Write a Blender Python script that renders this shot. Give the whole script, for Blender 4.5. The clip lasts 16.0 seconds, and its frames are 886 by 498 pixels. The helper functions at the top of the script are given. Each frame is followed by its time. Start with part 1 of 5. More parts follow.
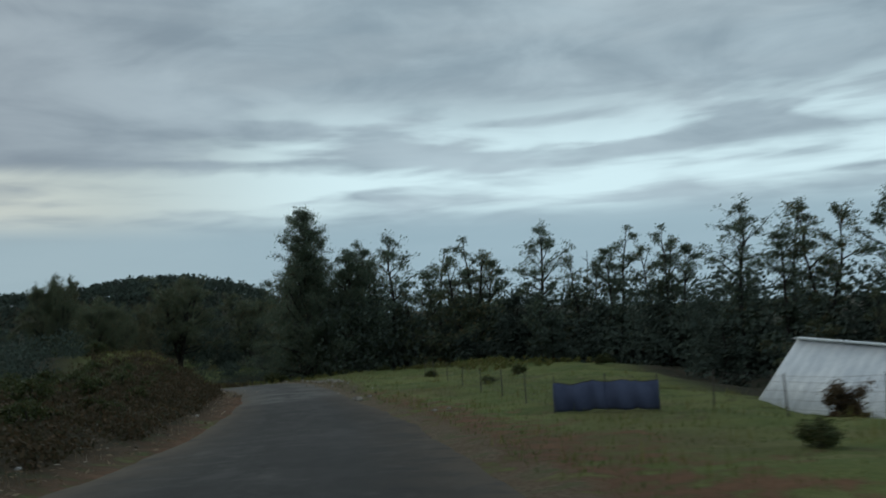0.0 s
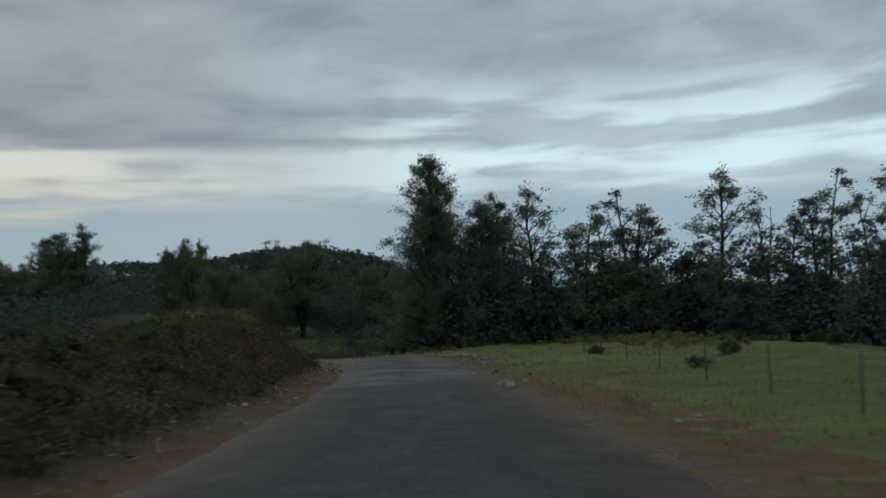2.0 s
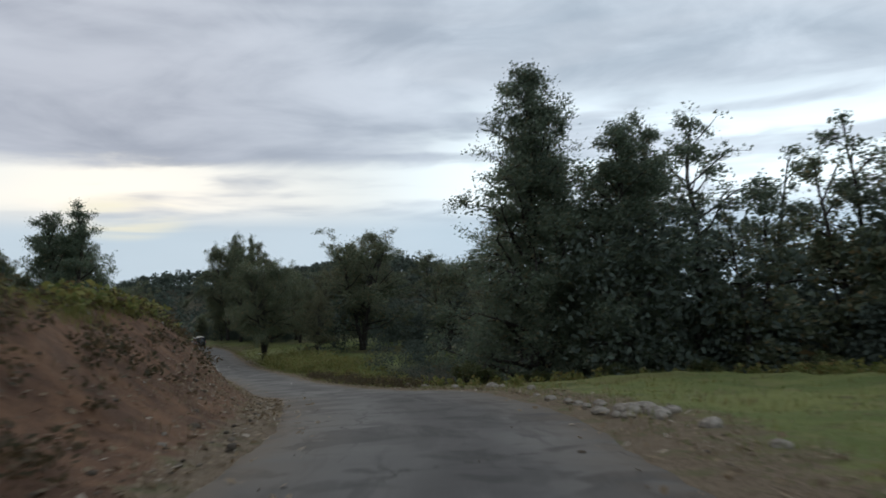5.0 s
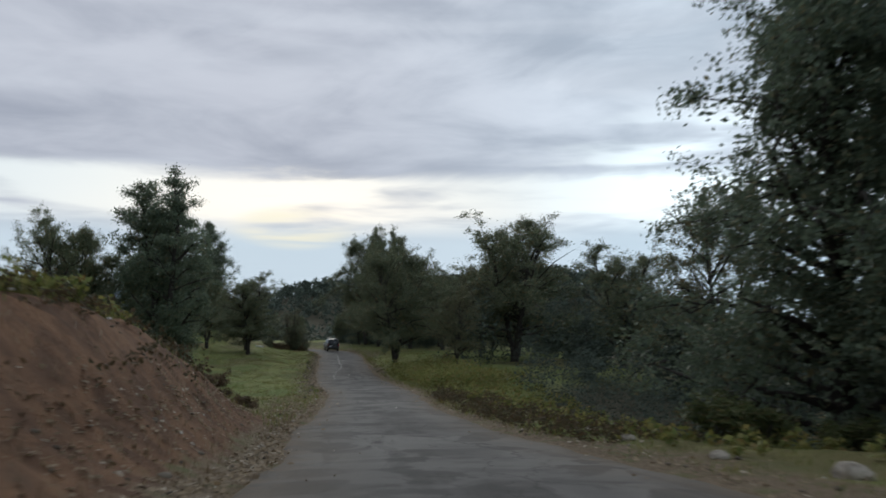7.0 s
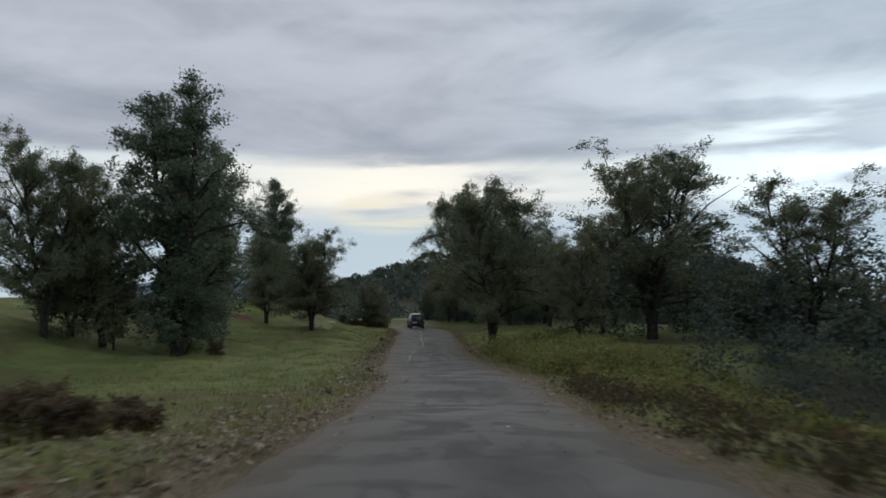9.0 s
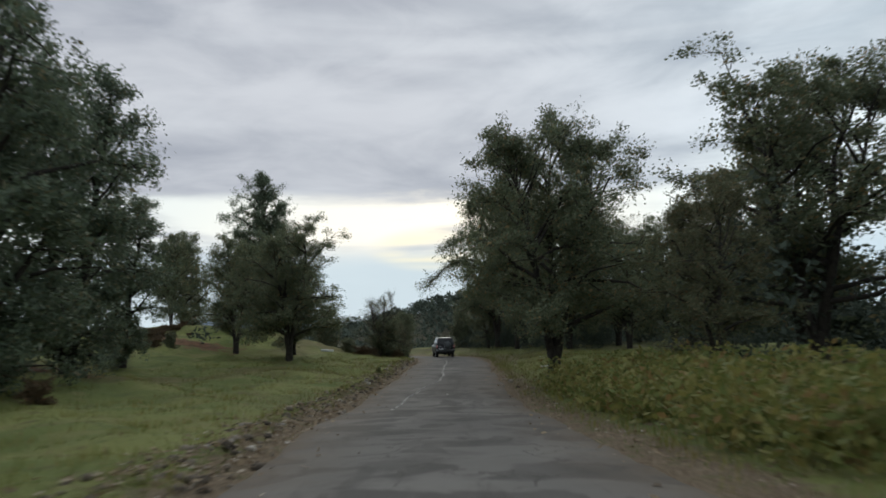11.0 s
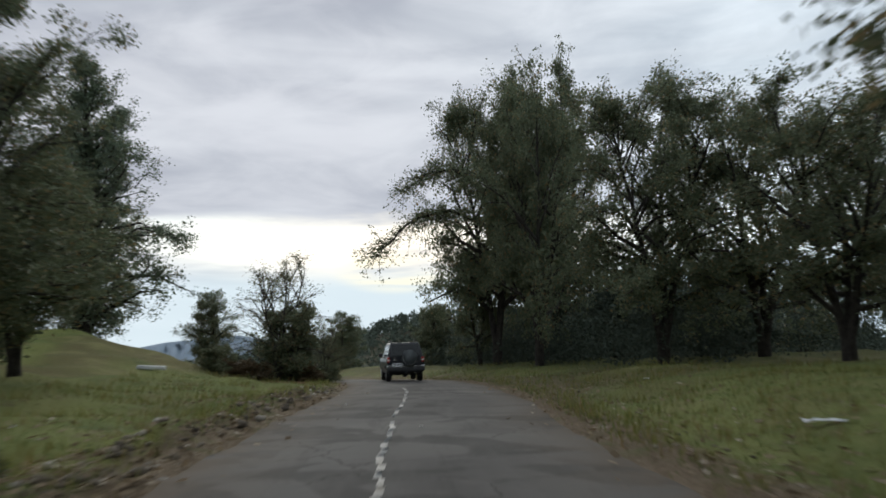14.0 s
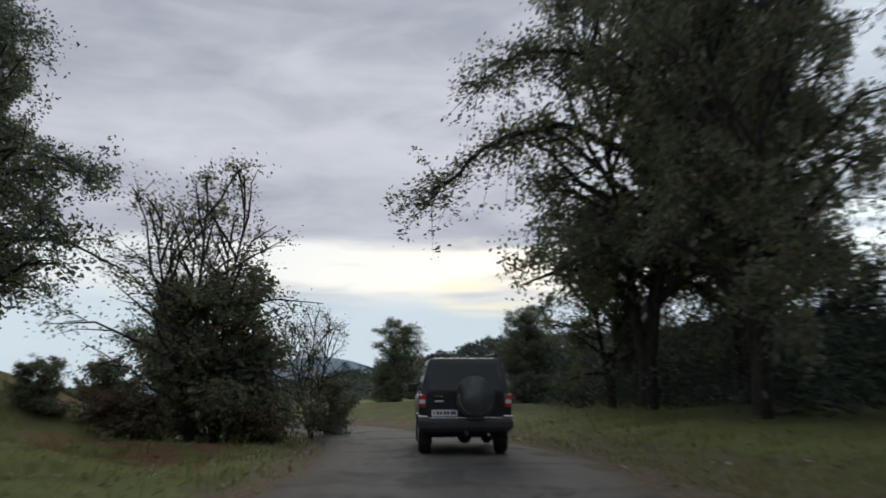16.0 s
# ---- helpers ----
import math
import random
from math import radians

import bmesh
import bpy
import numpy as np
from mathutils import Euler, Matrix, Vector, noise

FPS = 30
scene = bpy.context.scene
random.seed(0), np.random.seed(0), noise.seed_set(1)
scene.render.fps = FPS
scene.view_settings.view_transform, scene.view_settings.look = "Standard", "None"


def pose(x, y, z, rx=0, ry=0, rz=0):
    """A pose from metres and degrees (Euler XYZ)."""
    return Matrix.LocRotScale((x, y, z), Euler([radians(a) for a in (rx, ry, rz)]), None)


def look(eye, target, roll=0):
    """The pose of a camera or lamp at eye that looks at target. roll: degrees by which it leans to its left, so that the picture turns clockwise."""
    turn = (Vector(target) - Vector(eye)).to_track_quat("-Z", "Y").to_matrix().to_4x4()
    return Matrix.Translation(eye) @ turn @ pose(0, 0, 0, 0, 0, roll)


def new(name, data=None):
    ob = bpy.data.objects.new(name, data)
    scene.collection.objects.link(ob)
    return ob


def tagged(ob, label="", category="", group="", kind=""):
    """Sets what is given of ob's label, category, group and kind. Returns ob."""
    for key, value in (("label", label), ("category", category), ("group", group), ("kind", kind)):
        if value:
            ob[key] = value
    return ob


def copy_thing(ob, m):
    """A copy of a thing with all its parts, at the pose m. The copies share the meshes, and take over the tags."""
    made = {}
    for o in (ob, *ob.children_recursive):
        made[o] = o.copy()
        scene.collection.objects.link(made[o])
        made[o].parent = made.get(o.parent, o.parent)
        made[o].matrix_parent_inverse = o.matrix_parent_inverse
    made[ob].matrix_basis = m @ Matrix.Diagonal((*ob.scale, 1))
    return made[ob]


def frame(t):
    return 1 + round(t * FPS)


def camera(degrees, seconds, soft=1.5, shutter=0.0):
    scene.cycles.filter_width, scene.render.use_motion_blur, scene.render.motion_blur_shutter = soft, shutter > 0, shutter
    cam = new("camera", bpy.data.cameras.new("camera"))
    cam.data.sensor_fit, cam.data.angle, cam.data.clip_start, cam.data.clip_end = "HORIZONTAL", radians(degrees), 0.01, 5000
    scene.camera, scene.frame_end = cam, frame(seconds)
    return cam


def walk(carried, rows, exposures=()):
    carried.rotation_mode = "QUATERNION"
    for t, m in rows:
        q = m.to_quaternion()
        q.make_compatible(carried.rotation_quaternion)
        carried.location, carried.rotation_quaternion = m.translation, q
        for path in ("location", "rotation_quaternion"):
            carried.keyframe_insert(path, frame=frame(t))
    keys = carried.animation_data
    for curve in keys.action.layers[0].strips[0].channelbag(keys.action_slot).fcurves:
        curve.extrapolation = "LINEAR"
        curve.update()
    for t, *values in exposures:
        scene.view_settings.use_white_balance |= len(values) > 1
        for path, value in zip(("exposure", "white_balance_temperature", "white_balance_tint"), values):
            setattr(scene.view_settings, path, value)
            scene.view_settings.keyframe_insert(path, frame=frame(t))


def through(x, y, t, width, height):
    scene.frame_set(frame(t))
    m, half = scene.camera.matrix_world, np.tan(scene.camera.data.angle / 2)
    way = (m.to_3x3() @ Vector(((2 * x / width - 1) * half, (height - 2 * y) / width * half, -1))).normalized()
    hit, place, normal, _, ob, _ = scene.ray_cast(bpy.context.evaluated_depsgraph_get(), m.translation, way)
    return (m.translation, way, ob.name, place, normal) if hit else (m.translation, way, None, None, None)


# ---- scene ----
cam = camera(59.1, 16.0, soft=1.7, shutter=0.5)

# ---- the camera: driven behind another car along a narrow mountain road ----
PATH = [
    (0, pose(-2.37, 11.20, -3.02, 92.50, 2.74, -0.58)),
    (0.2, pose(-2.60, 12.80, -3.21, 91.34, 2.49, 0.25)),
    (0.5, pose(-2.95, 15.20, -3.49, 89.58, 2.00, 3.00)),
    (0.7, pose(-3.16, 16.60, -3.65, 90.64, 1.45, 5.76)),
    (1, pose(-3.45, 18.50, -3.87, 91.54, 1.33, 8.57)),
    (1.5, pose(-3.85, 21.00, -4.16, 91.83, 1.97, 8.59)),
    (2, pose(-4.37, 24.23, -4.54, 91.11, 1.84, 8.70)),
    (2.2, pose(-4.67, 26.35, -4.80, 90.52, 1.50, 8.94)),
    (2.5, pose(-5.31, 29.48, -5.14, 89.38, 1.29, 9.84)),
    (2.7, pose(-5.61, 31.34, -5.35, 89.82, 1.33, 10.36)),
    (3, pose(-6.05, 33.55, -5.59, 92.11, 1.16, 11.15)),
    (5.5, pose(-11.98, 58.54, -7.65, 92.19, 0.69, 17.11)),
    (6.0, pose(-13.96, 63.93, -8.23, 92.28, -0.87, 21.06)),
    (6.5, pose(-15.60, 68.87, -8.64, 93.71, -0.26, 24.08)),
    (7.0, pose(-17.55, 73.34, -9.09, 93.32, -0.18, 26.31)),
    (7.5, pose(-20.20, 78.35, -9.71, 92.47, -0.95, 29.07)),
    (8.0, pose(-22.68, 82.85, -10.37, 92.52, -1.50, 31.29)),
    (8.5, pose(-25.43, 87.43, -11.02, 92.67, -1.27, 32.58)),
    (9.0, pose(-28.78, 92.39, -11.63, 92.19, 0.09, 33.16)),
    (11.5, pose(-46.34, 120.57, -14.51, 95.41, 1.46, 36.55)),
    (12.0, pose(-50.44, 125.98, -14.96, 95.61, 0.98, 36.00)),
    (12.5, pose(-54.47, 131.23, -15.37, 95.05, 0.53, 35.79)),
    (13.0, pose(-58.32, 136.44, -15.72, 94.83, 0.52, 35.73)),
    (13.5, pose(-61.95, 141.49, -15.99, 94.83, 1.31, 34.91)),
    (14.0, pose(-65.70, 146.89, -16.10, 96.35, 1.51, 33.76)),
    (14.5, pose(-69.17, 151.61, -16.28, 96.76, 0.69, 32.71)),
    (15.0, pose(-72.55, 156.51, -16.34, 96.53, -0.16, 32.71)),
    (15.5, pose(-75.91, 161.24, -16.42, 97.02, -0.16, 35.42)),
    (16.0, pose(-79.37, 166.29, -16.47, 98.28, 0.03, 40.11)),
]
walk(cam, PATH, exposures=[(0.0, -0.06, 5900, -3), (1.0, 0.0, 5900, -3), (1.5, -0.10, 5900, -2), (3.0, 0.10, 6100, 4), (5.5, 0.60, 6200, 8), (7.2, 0.62, 6200, 8), (9.0, 0.48, 6200, 7), (11.4, 0.80, 6500, 6), (14.0, 0.92, 6500, 7), (15.4, 0.88, 6450, 7), (16.0, 0.68, 6400, 9)])

# ---- sky, sun ----
SUN_AZ, SUN_EL = 37.0, 6.0          # degrees to the left of +y, and up


def math_node(nt, op, a, b=None, c=None, clamp=False):
    n = nt.nodes.new("ShaderNodeMath")
    n.operation, n.use_clamp = op, clamp
    for i, v in enumerate((a, b, c)):
        if v is None:
            continue
        if isinstance(v, (int, float)):
            n.inputs[i].default_value = v
        else:
            nt.links.new(v, n.inputs[i])
    return n.outputs[0]


def mix_col(nt, fac, a, b, blend="MIX"):
    n = nt.nodes.new("ShaderNodeMix")
    n.data_type, n.blend_type, n.clamp_factor = "RGBA", blend, True
    for sock, v in ((n.inputs[0], fac), (n.inputs[6], a), (n.inputs[7], b)):
        if isinstance(v, (int, float)):
            sock.default_value = v
        elif isinstance(v, tuple):
            sock.default_value = (*v, 1)
        else:
            nt.links.new(v, sock)
    return n.outputs[2]


def smooth(nt, v, lo, hi):
    n = nt.nodes.new("ShaderNodeMapRange")
    n.interpolation_type = "SMOOTHSTEP"
    nt.links.new(v, n.inputs[0])
    n.inputs[1].default_value, n.inputs[2].default_value = lo, hi
    return n.outputs[0]


def noise_tex(nt, vec, scale, detail=4.0, rough=0.55, distort=0.0):
    n = nt.nodes.new("ShaderNodeTexNoise")
    n.inputs["Scale"].default_value, n.inputs["Detail"].default_value = scale, detail
    n.inputs["Roughness"].default_value, n.inputs["Distortion"].default_value = rough, distort
    if vec is not None:
        nt.links.new(vec, n.inputs["Vector"])
    return n.outputs["Fac"]


def build_world():
    """An evening sky under layered cloud: streaks and gaps near the horizon, a warm break round the low sun."""
    world = bpy.data.worlds.new("evening_sky")
    scene.world = world
    world.use_nodes = True
    nt = world.node_tree
    nt.nodes.clear()
    geo = nt.nodes.new("ShaderNodeTexCoord")
    sep = nt.nodes.new("ShaderNodeSeparateXYZ")
    nt.links.new(geo.outputs["Generated"], sep.inputs[0])
    x, y, z = sep.outputs
    az = math_node(nt, "ARCTAN2", math_node(nt, "MULTIPLY", x, -1.0), y)
    el = math_node(nt, "ARCSINE", z)
    deg_el = math_node(nt, "MULTIPLY", el, 57.2958)
    deg_az = math_node(nt, "MULTIPLY", az, 57.2958)

    def vec(ax, ey, off=0.0):
        c = nt.nodes.new("ShaderNodeCombineXYZ")
        nt.links.new(math_node(nt, "MULTIPLY", az, ax), c.inputs[0])
        # layers crowd together towards the horizon
        bent = math_node(nt, "POWER", math_node(nt, "MAXIMUM", el, 0.0), 0.7)
        nt.links.new(math_node(nt, "MULTIPLY_ADD", bent, ey, math_node(nt, "MULTIPLY", az, 0.22)), c.inputs[1])
        c.inputs[2].default_value = off
        return c.outputs[0]

    broad = noise_tex(nt, vec(2.0, 6.0, 3.1), 1.0, 6.0, 0.5, 0.3)
    billow = noise_tex(nt, vec(5.6, 15.0, 5.2), 1.0, 6.0, 0.55, 0.6)
    streak = noise_tex(nt, vec(2.9, 16.0, 7.7), 1.0, 4.5, 0.45, 0.6)
    wisp = noise_tex(nt, vec(7.0, 36.0, 1.3), 1.0, 4.0, 0.45, 0.4)
    # clear air behind the cloud
    sky = nt.nodes.new("ShaderNodeTexSky")
    sky.sky_type, sky.sun_disc = "NISHITA", False
    sky.sun_elevation, sky.sun_rotation = radians(SUN_EL), radians(-SUN_AZ)
    sky.air_density, sky.dust_density = 1.0, 2.0
    clear = mix_col(nt, 1.0, sky.outputs[0], (0.10, 0.10, 0.10), "MULTIPLY")
    clear = mix_col(nt, 0.94, clear, mix_col(nt, smooth(nt, deg_az, 4.0, 24.0), (0.96, 1.08, 1.13), (0.60, 0.655, 0.68)))
    # cloud body: a soft lavender-grey deck with paler folds
    fold = math_node(nt, "ADD", math_node(nt, "MULTIPLY", broad, 0.6), math_node(nt, "MULTIPLY", billow, 0.4))
    low = mix_col(nt, smooth(nt, fold, 0.36, 0.64), (0.345, 0.395, 0.455), (0.60, 0.655, 0.715))
    high = mix_col(nt, smooth(nt, fold, 0.36, 0.66), (0.272, 0.288, 0.338), (0.445, 0.455, 0.50))
    side = smooth(nt, deg_az, 0.0, 40.0)
    body = mix_col(nt, side, low, high)
    fine = mix_col(nt, math_node(nt, "MULTIPLY", smooth(nt, streak, 0.42, 0.72), 0.30), body, (0.58, 0.60, 0.64))
    # openings: a long band low over the horizon with a firm upper edge, softer streaks to the right
    lift = math_node(nt, "MULTIPLY_ADD", math_node(nt, "SUBTRACT", billow, 0.5), 3.0, deg_el)
    band = math_node(nt, "MULTIPLY", smooth(nt, deg_el, 3.0, 5.6), smooth(nt, lift, 9.4, 8.0))
    band_r = math_node(nt, "MULTIPLY", smooth(nt, deg_el, 4.2, 6.5), smooth(nt, deg_el, 15.0, 8.5))
    side_r = smooth(nt, deg_az, 24.0, 10.0)
    gap_v = math_node(nt, "ADD", math_node(nt, "MULTIPLY", streak, 0.62), math_node(nt, "MULTIPLY", wisp, 0.38))
    gap_a = math_node(nt, "MULTIPLY", band, smooth(nt, gap_v, 0.36, 0.55))
    gap_b = math_node(nt, "MULTIPLY", math_node(nt, "MULTIPLY", band_r, side_r), smooth(nt, gap_v, 0.46, 0.60))
    gap = math_node(nt, "MULTIPLY", math_node(nt, "MAXIMUM", gap_a, gap_b), 0.92)
    col = mix_col(nt, gap, fine, clear)
    # pale haze right over the horizon
    haze = mix_col(nt, smooth(nt, deg_az, 0.0, 30.0), (0.44, 0.535, 0.61), (0.48, 0.55, 0.60))
    col = mix_col(nt, math_node(nt, "MULTIPLY", smooth(nt, deg_el, 6.2, 3.4), 0.88), col, haze)
    # warm break where the sun stands behind the cloud
    dx = math_node(nt, "MULTIPLY", math_node(nt, "SUBTRACT", deg_az, SUN_AZ), 0.19)
    dy = math_node(nt, "MULTIPLY", math_node(nt, "SUBTRACT", deg_el, 4.8), 0.55)
    near = math_node(nt, "ADD", math_node(nt, "MULTIPLY", dx, dx), math_node(nt, "MULTIPLY", dy, dy))
    glow = math_node(nt, "MULTIPLY", smooth(nt, near, 1.0, 0.0), smooth(nt, wisp, 0.25, 0.6))
    col = mix_col(nt, math_node(nt, "MULTIPLY", glow, 0.95), col, (0.74, 0.675, 0.51))
    bg = nt.nodes.new("ShaderNodeBackground")
    bg.inputs["Strength"].default_value = 0.86
    nt.links.new(col, bg.inputs["Color"])
    out = nt.nodes.new("ShaderNodeOutputWorld")
    nt.links.new(bg.outputs[0], out.inputs[0])


build_world()
sun = new("sun", bpy.data.lights.new("sun", "SUN"))
sun.data.energy, sun.data.angle, sun.data.color = 0.65, radians(30), (1.0, 0.93, 0.82)
sun_way = Vector((-math.sin(radians(SUN_AZ)) * math.cos(radians(24)), math.cos(radians(SUN_AZ)) * math.cos(radians(24)), math.sin(radians(24))))
sun.matrix_world = look(sun_way * 100, (0, 0, 0))


# ---- materials ----
def material(name, build, rough=0.8, metal=0.0, spec=0.3):
    m = bpy.data.materials.new(name)
    m.use_nodes = True
    nt = m.node_tree
    bsdf = nt.nodes["Principled BSDF"]
    bsdf.inputs["Roughness"].default_value, bsdf.inputs["Metallic"].default_value = rough, metal
    bsdf.inputs["Specular IOR Level"].default_value = spec
    build(nt, bsdf)
    return m


def coords(nt, kind="Object"):
    return nt.nodes.new("ShaderNodeTexCoord").outputs[kind]


def bump(nt, bsdf, height, strength=0.5, distance=0.02):
    b = nt.nodes.new("ShaderNodeBump")
    b.inputs["Strength"].default_value, b.inputs["Distance"].default_value = strength, distance
    nt.links.new(height, b.inputs["Height"])
    nt.links.new(b.outputs[0], bsdf.inputs["Normal"])


def attr(nt, name):
    a = nt.nodes.new("ShaderNodeAttribute")
    a.attribute_name = name
    return a.outputs["Fac"]


def two_tone(a, b, scale, fine=60.0, depth=0.01, strength=0.4, lo=0.35, hi=0.65):
    def build(nt, bsdf):
        co = coords(nt)
        big = noise_tex(nt, co, scale, 5.0)
        small = noise_tex(nt, co, fine, 4.0, 0.65)
        col = mix_col(nt, smooth(nt, big, lo, hi), a, b)
        col = mix_col(nt, math_node(nt, "MULTIPLY", smooth(nt, small, 0.35, 0.75), 0.35), col, tuple(v * 0.55 for v in a))
        nt.links.new(col, bsdf.inputs["Base Color"])
        bump(nt, bsdf, small, strength, depth)
    return build


def asphalt_nodes(nt, bsdf):
    co = coords(nt)
    big = noise_tex(nt, co, 0.16, 5.0, 0.6, 0.5)
    patch = noise_tex(nt, co, 0.5, 3.0, 0.5, 0.8)
    grit = noise_tex(nt, co, 55.0, 3.0, 0.7)
    col = mix_col(nt, smooth(nt, big, 0.36, 0.66), (0.080, 0.078, 0.0755), (0.126, 0.121, 0.115))
    # a resurfaced, blacker stretch
    col = mix_col(nt, math_node(nt, "MULTIPLY", smooth(nt, math_node(nt, "MULTIPLY_ADD", math_node(nt, "SUBTRACT", patch, 0.5), 0.6, attr(nt, "fresh")), 0.4, 0.6), 0.9), col, (0.018, 0.0178, 0.018))
    # newer, darker strip down the middle, worn away in places
    u = attr(nt, "across")
    wander = math_node(nt, "MULTIPLY_ADD", math_node(nt, "SUBTRACT", big, 0.5), 0.5, u)
    strip = math_node(nt, "MULTIPLY", smooth(nt, wander, 0.36, 0.48), smooth(nt, wander, 0.80, 0.66))
    strip = math_node(nt, "MULTIPLY", strip, smooth(nt, noise_tex(nt, co, 0.09, 3.0, 0.5), 0.38, 0.56))
    col = mix_col(nt, math_node(nt, "MULTIPLY", strip, 0.75), col, (0.046, 0.044, 0.044))
    col = mix_col(nt, math_node(nt, "MULTIPLY", smooth(nt, patch, 0.52, 0.57), 0.75), col, (0.027, 0.0265, 0.027))
    # rubbed streaks that follow the traffic, and mottled old repairs
    lane = nt.nodes.new("ShaderNodeCombineXYZ")
    nt.links.new(math_node(nt, "MULTIPLY", u, 9.0), lane.inputs[0])
    nt.links.new(math_node(nt, "MULTIPLY", attr(nt, "along"), 0.16), lane.inputs[1])
    old = math_node(nt, "MULTIPLY_ADD", attr(nt, "fresh"), -0.75, 1.0)
    rub = noise_tex(nt, lane.outputs[0], 1.0, 5.0, 0.6, 0.3)
    col = mix_col(nt, math_node(nt, "MULTIPLY", math_node(nt, "MULTIPLY", smooth(nt, rub, 0.50, 0.68), 0.55), old), col, (0.098, 0.094, 0.090))
    col = mix_col(nt, math_node(nt, "MULTIPLY", smooth(nt, rub, 0.46, 0.34), 0.50), col, (0.026, 0.0255, 0.026))
    col = mix_col(nt, math_node(nt, "MULTIPLY", smooth(nt, noise_tex(nt, co, 0.85, 6.0, 0.68, 1.0), 0.52, 0.66), 0.35), col, (0.088, 0.083, 0.077))
    col = mix_col(nt, math_node(nt, "MULTIPLY", smooth(nt, noise_tex(nt, co, 1.7, 4.0), 0.56, 0.75), 0.30), col, (0.105, 0.100, 0.092))
    # polished wheel tracks
    for track in (0.24, 0.70):
        off = math_node(nt, "ABSOLUTE", math_node(nt, "SUBTRACT", math_node(nt, "MULTIPLY_ADD", math_node(nt, "SUBTRACT", big, 0.5), 0.12, u), track))
        col = mix_col(nt, math_node(nt, "MULTIPLY", math_node(nt, "MULTIPLY", smooth(nt, off, 0.10, 0.02), 0.30), old), col, (0.092, 0.088, 0.083))
    blot = noise_tex(nt, co, 0.36, 5.0, 0.62, 0.7)
    col = mix_col(nt, math_node(nt, "MULTIPLY", smooth(nt, blot, 0.50, 0.62), 0.40), col, (0.022, 0.0218, 0.022))
    col = mix_col(nt, math_node(nt, "MULTIPLY", smooth(nt, blot, 0.43, 0.33), 0.25), col, (0.105, 0.101, 0.096))
    # cracks, where the surface is old
    bent = nt.nodes.new("ShaderNodeVectorMath")
    bent.operation = "MULTIPLY_ADD"
    n3 = nt.nodes.new("ShaderNodeTexNoise")
    n3.inputs["Scale"].default_value, n3.inputs["Detail"].default_value = 1.6, 4.0
    nt.links.new(co, n3.inputs["Vector"])
    nt.links.new(n3.outputs["Color"], bent.inputs[0])
    bent.inputs[1].default_value = (0.9, 0.9, 0.9)
    nt.links.new(co, bent.inputs[2])
    vor = nt.nodes.new("ShaderNodeTexVoronoi")
    vor.feature = "DISTANCE_TO_EDGE"
    vor.inputs["Scale"].default_value = 0.42
    nt.links.new(bent.outputs[0], vor.inputs["Vector"])
    crack = math_node(nt, "MULTIPLY", smooth(nt, vor.outputs["Distance"], 0.014, 0.004), smooth(nt, noise_tex(nt, co, 0.21, 2.0), 0.46, 0.58))
    col = mix_col(nt, math_node(nt, "MULTIPLY", crack, 0.75), col, (0.022, 0.021, 0.020))
    # dust and soil along the broken edges
    edge = math_node(nt, "MULTIPLY", attr(nt, "edge"), smooth(nt, noise_tex(nt, co, 1.1, 5.0, 0.65), 0.22, 0.58))
    col = mix_col(nt, edge, col, (0.105, 0.080, 0.056))
    col = mix_col(nt, math_node(nt, "MULTIPLY", math_node(nt, "MULTIPLY", smooth(nt, grit, 0.4, 0.75), 0.26), old), col, (0.13, 0.125, 0.115))
    nt.links.new(col, bsdf.inputs["Base Color"])
    tall = math_node(nt, "SUBTRACT", grit, math_node(nt, "MULTIPLY", crack, 2.0))
    bump(nt, bsdf, tall, 0.35, 0.006)


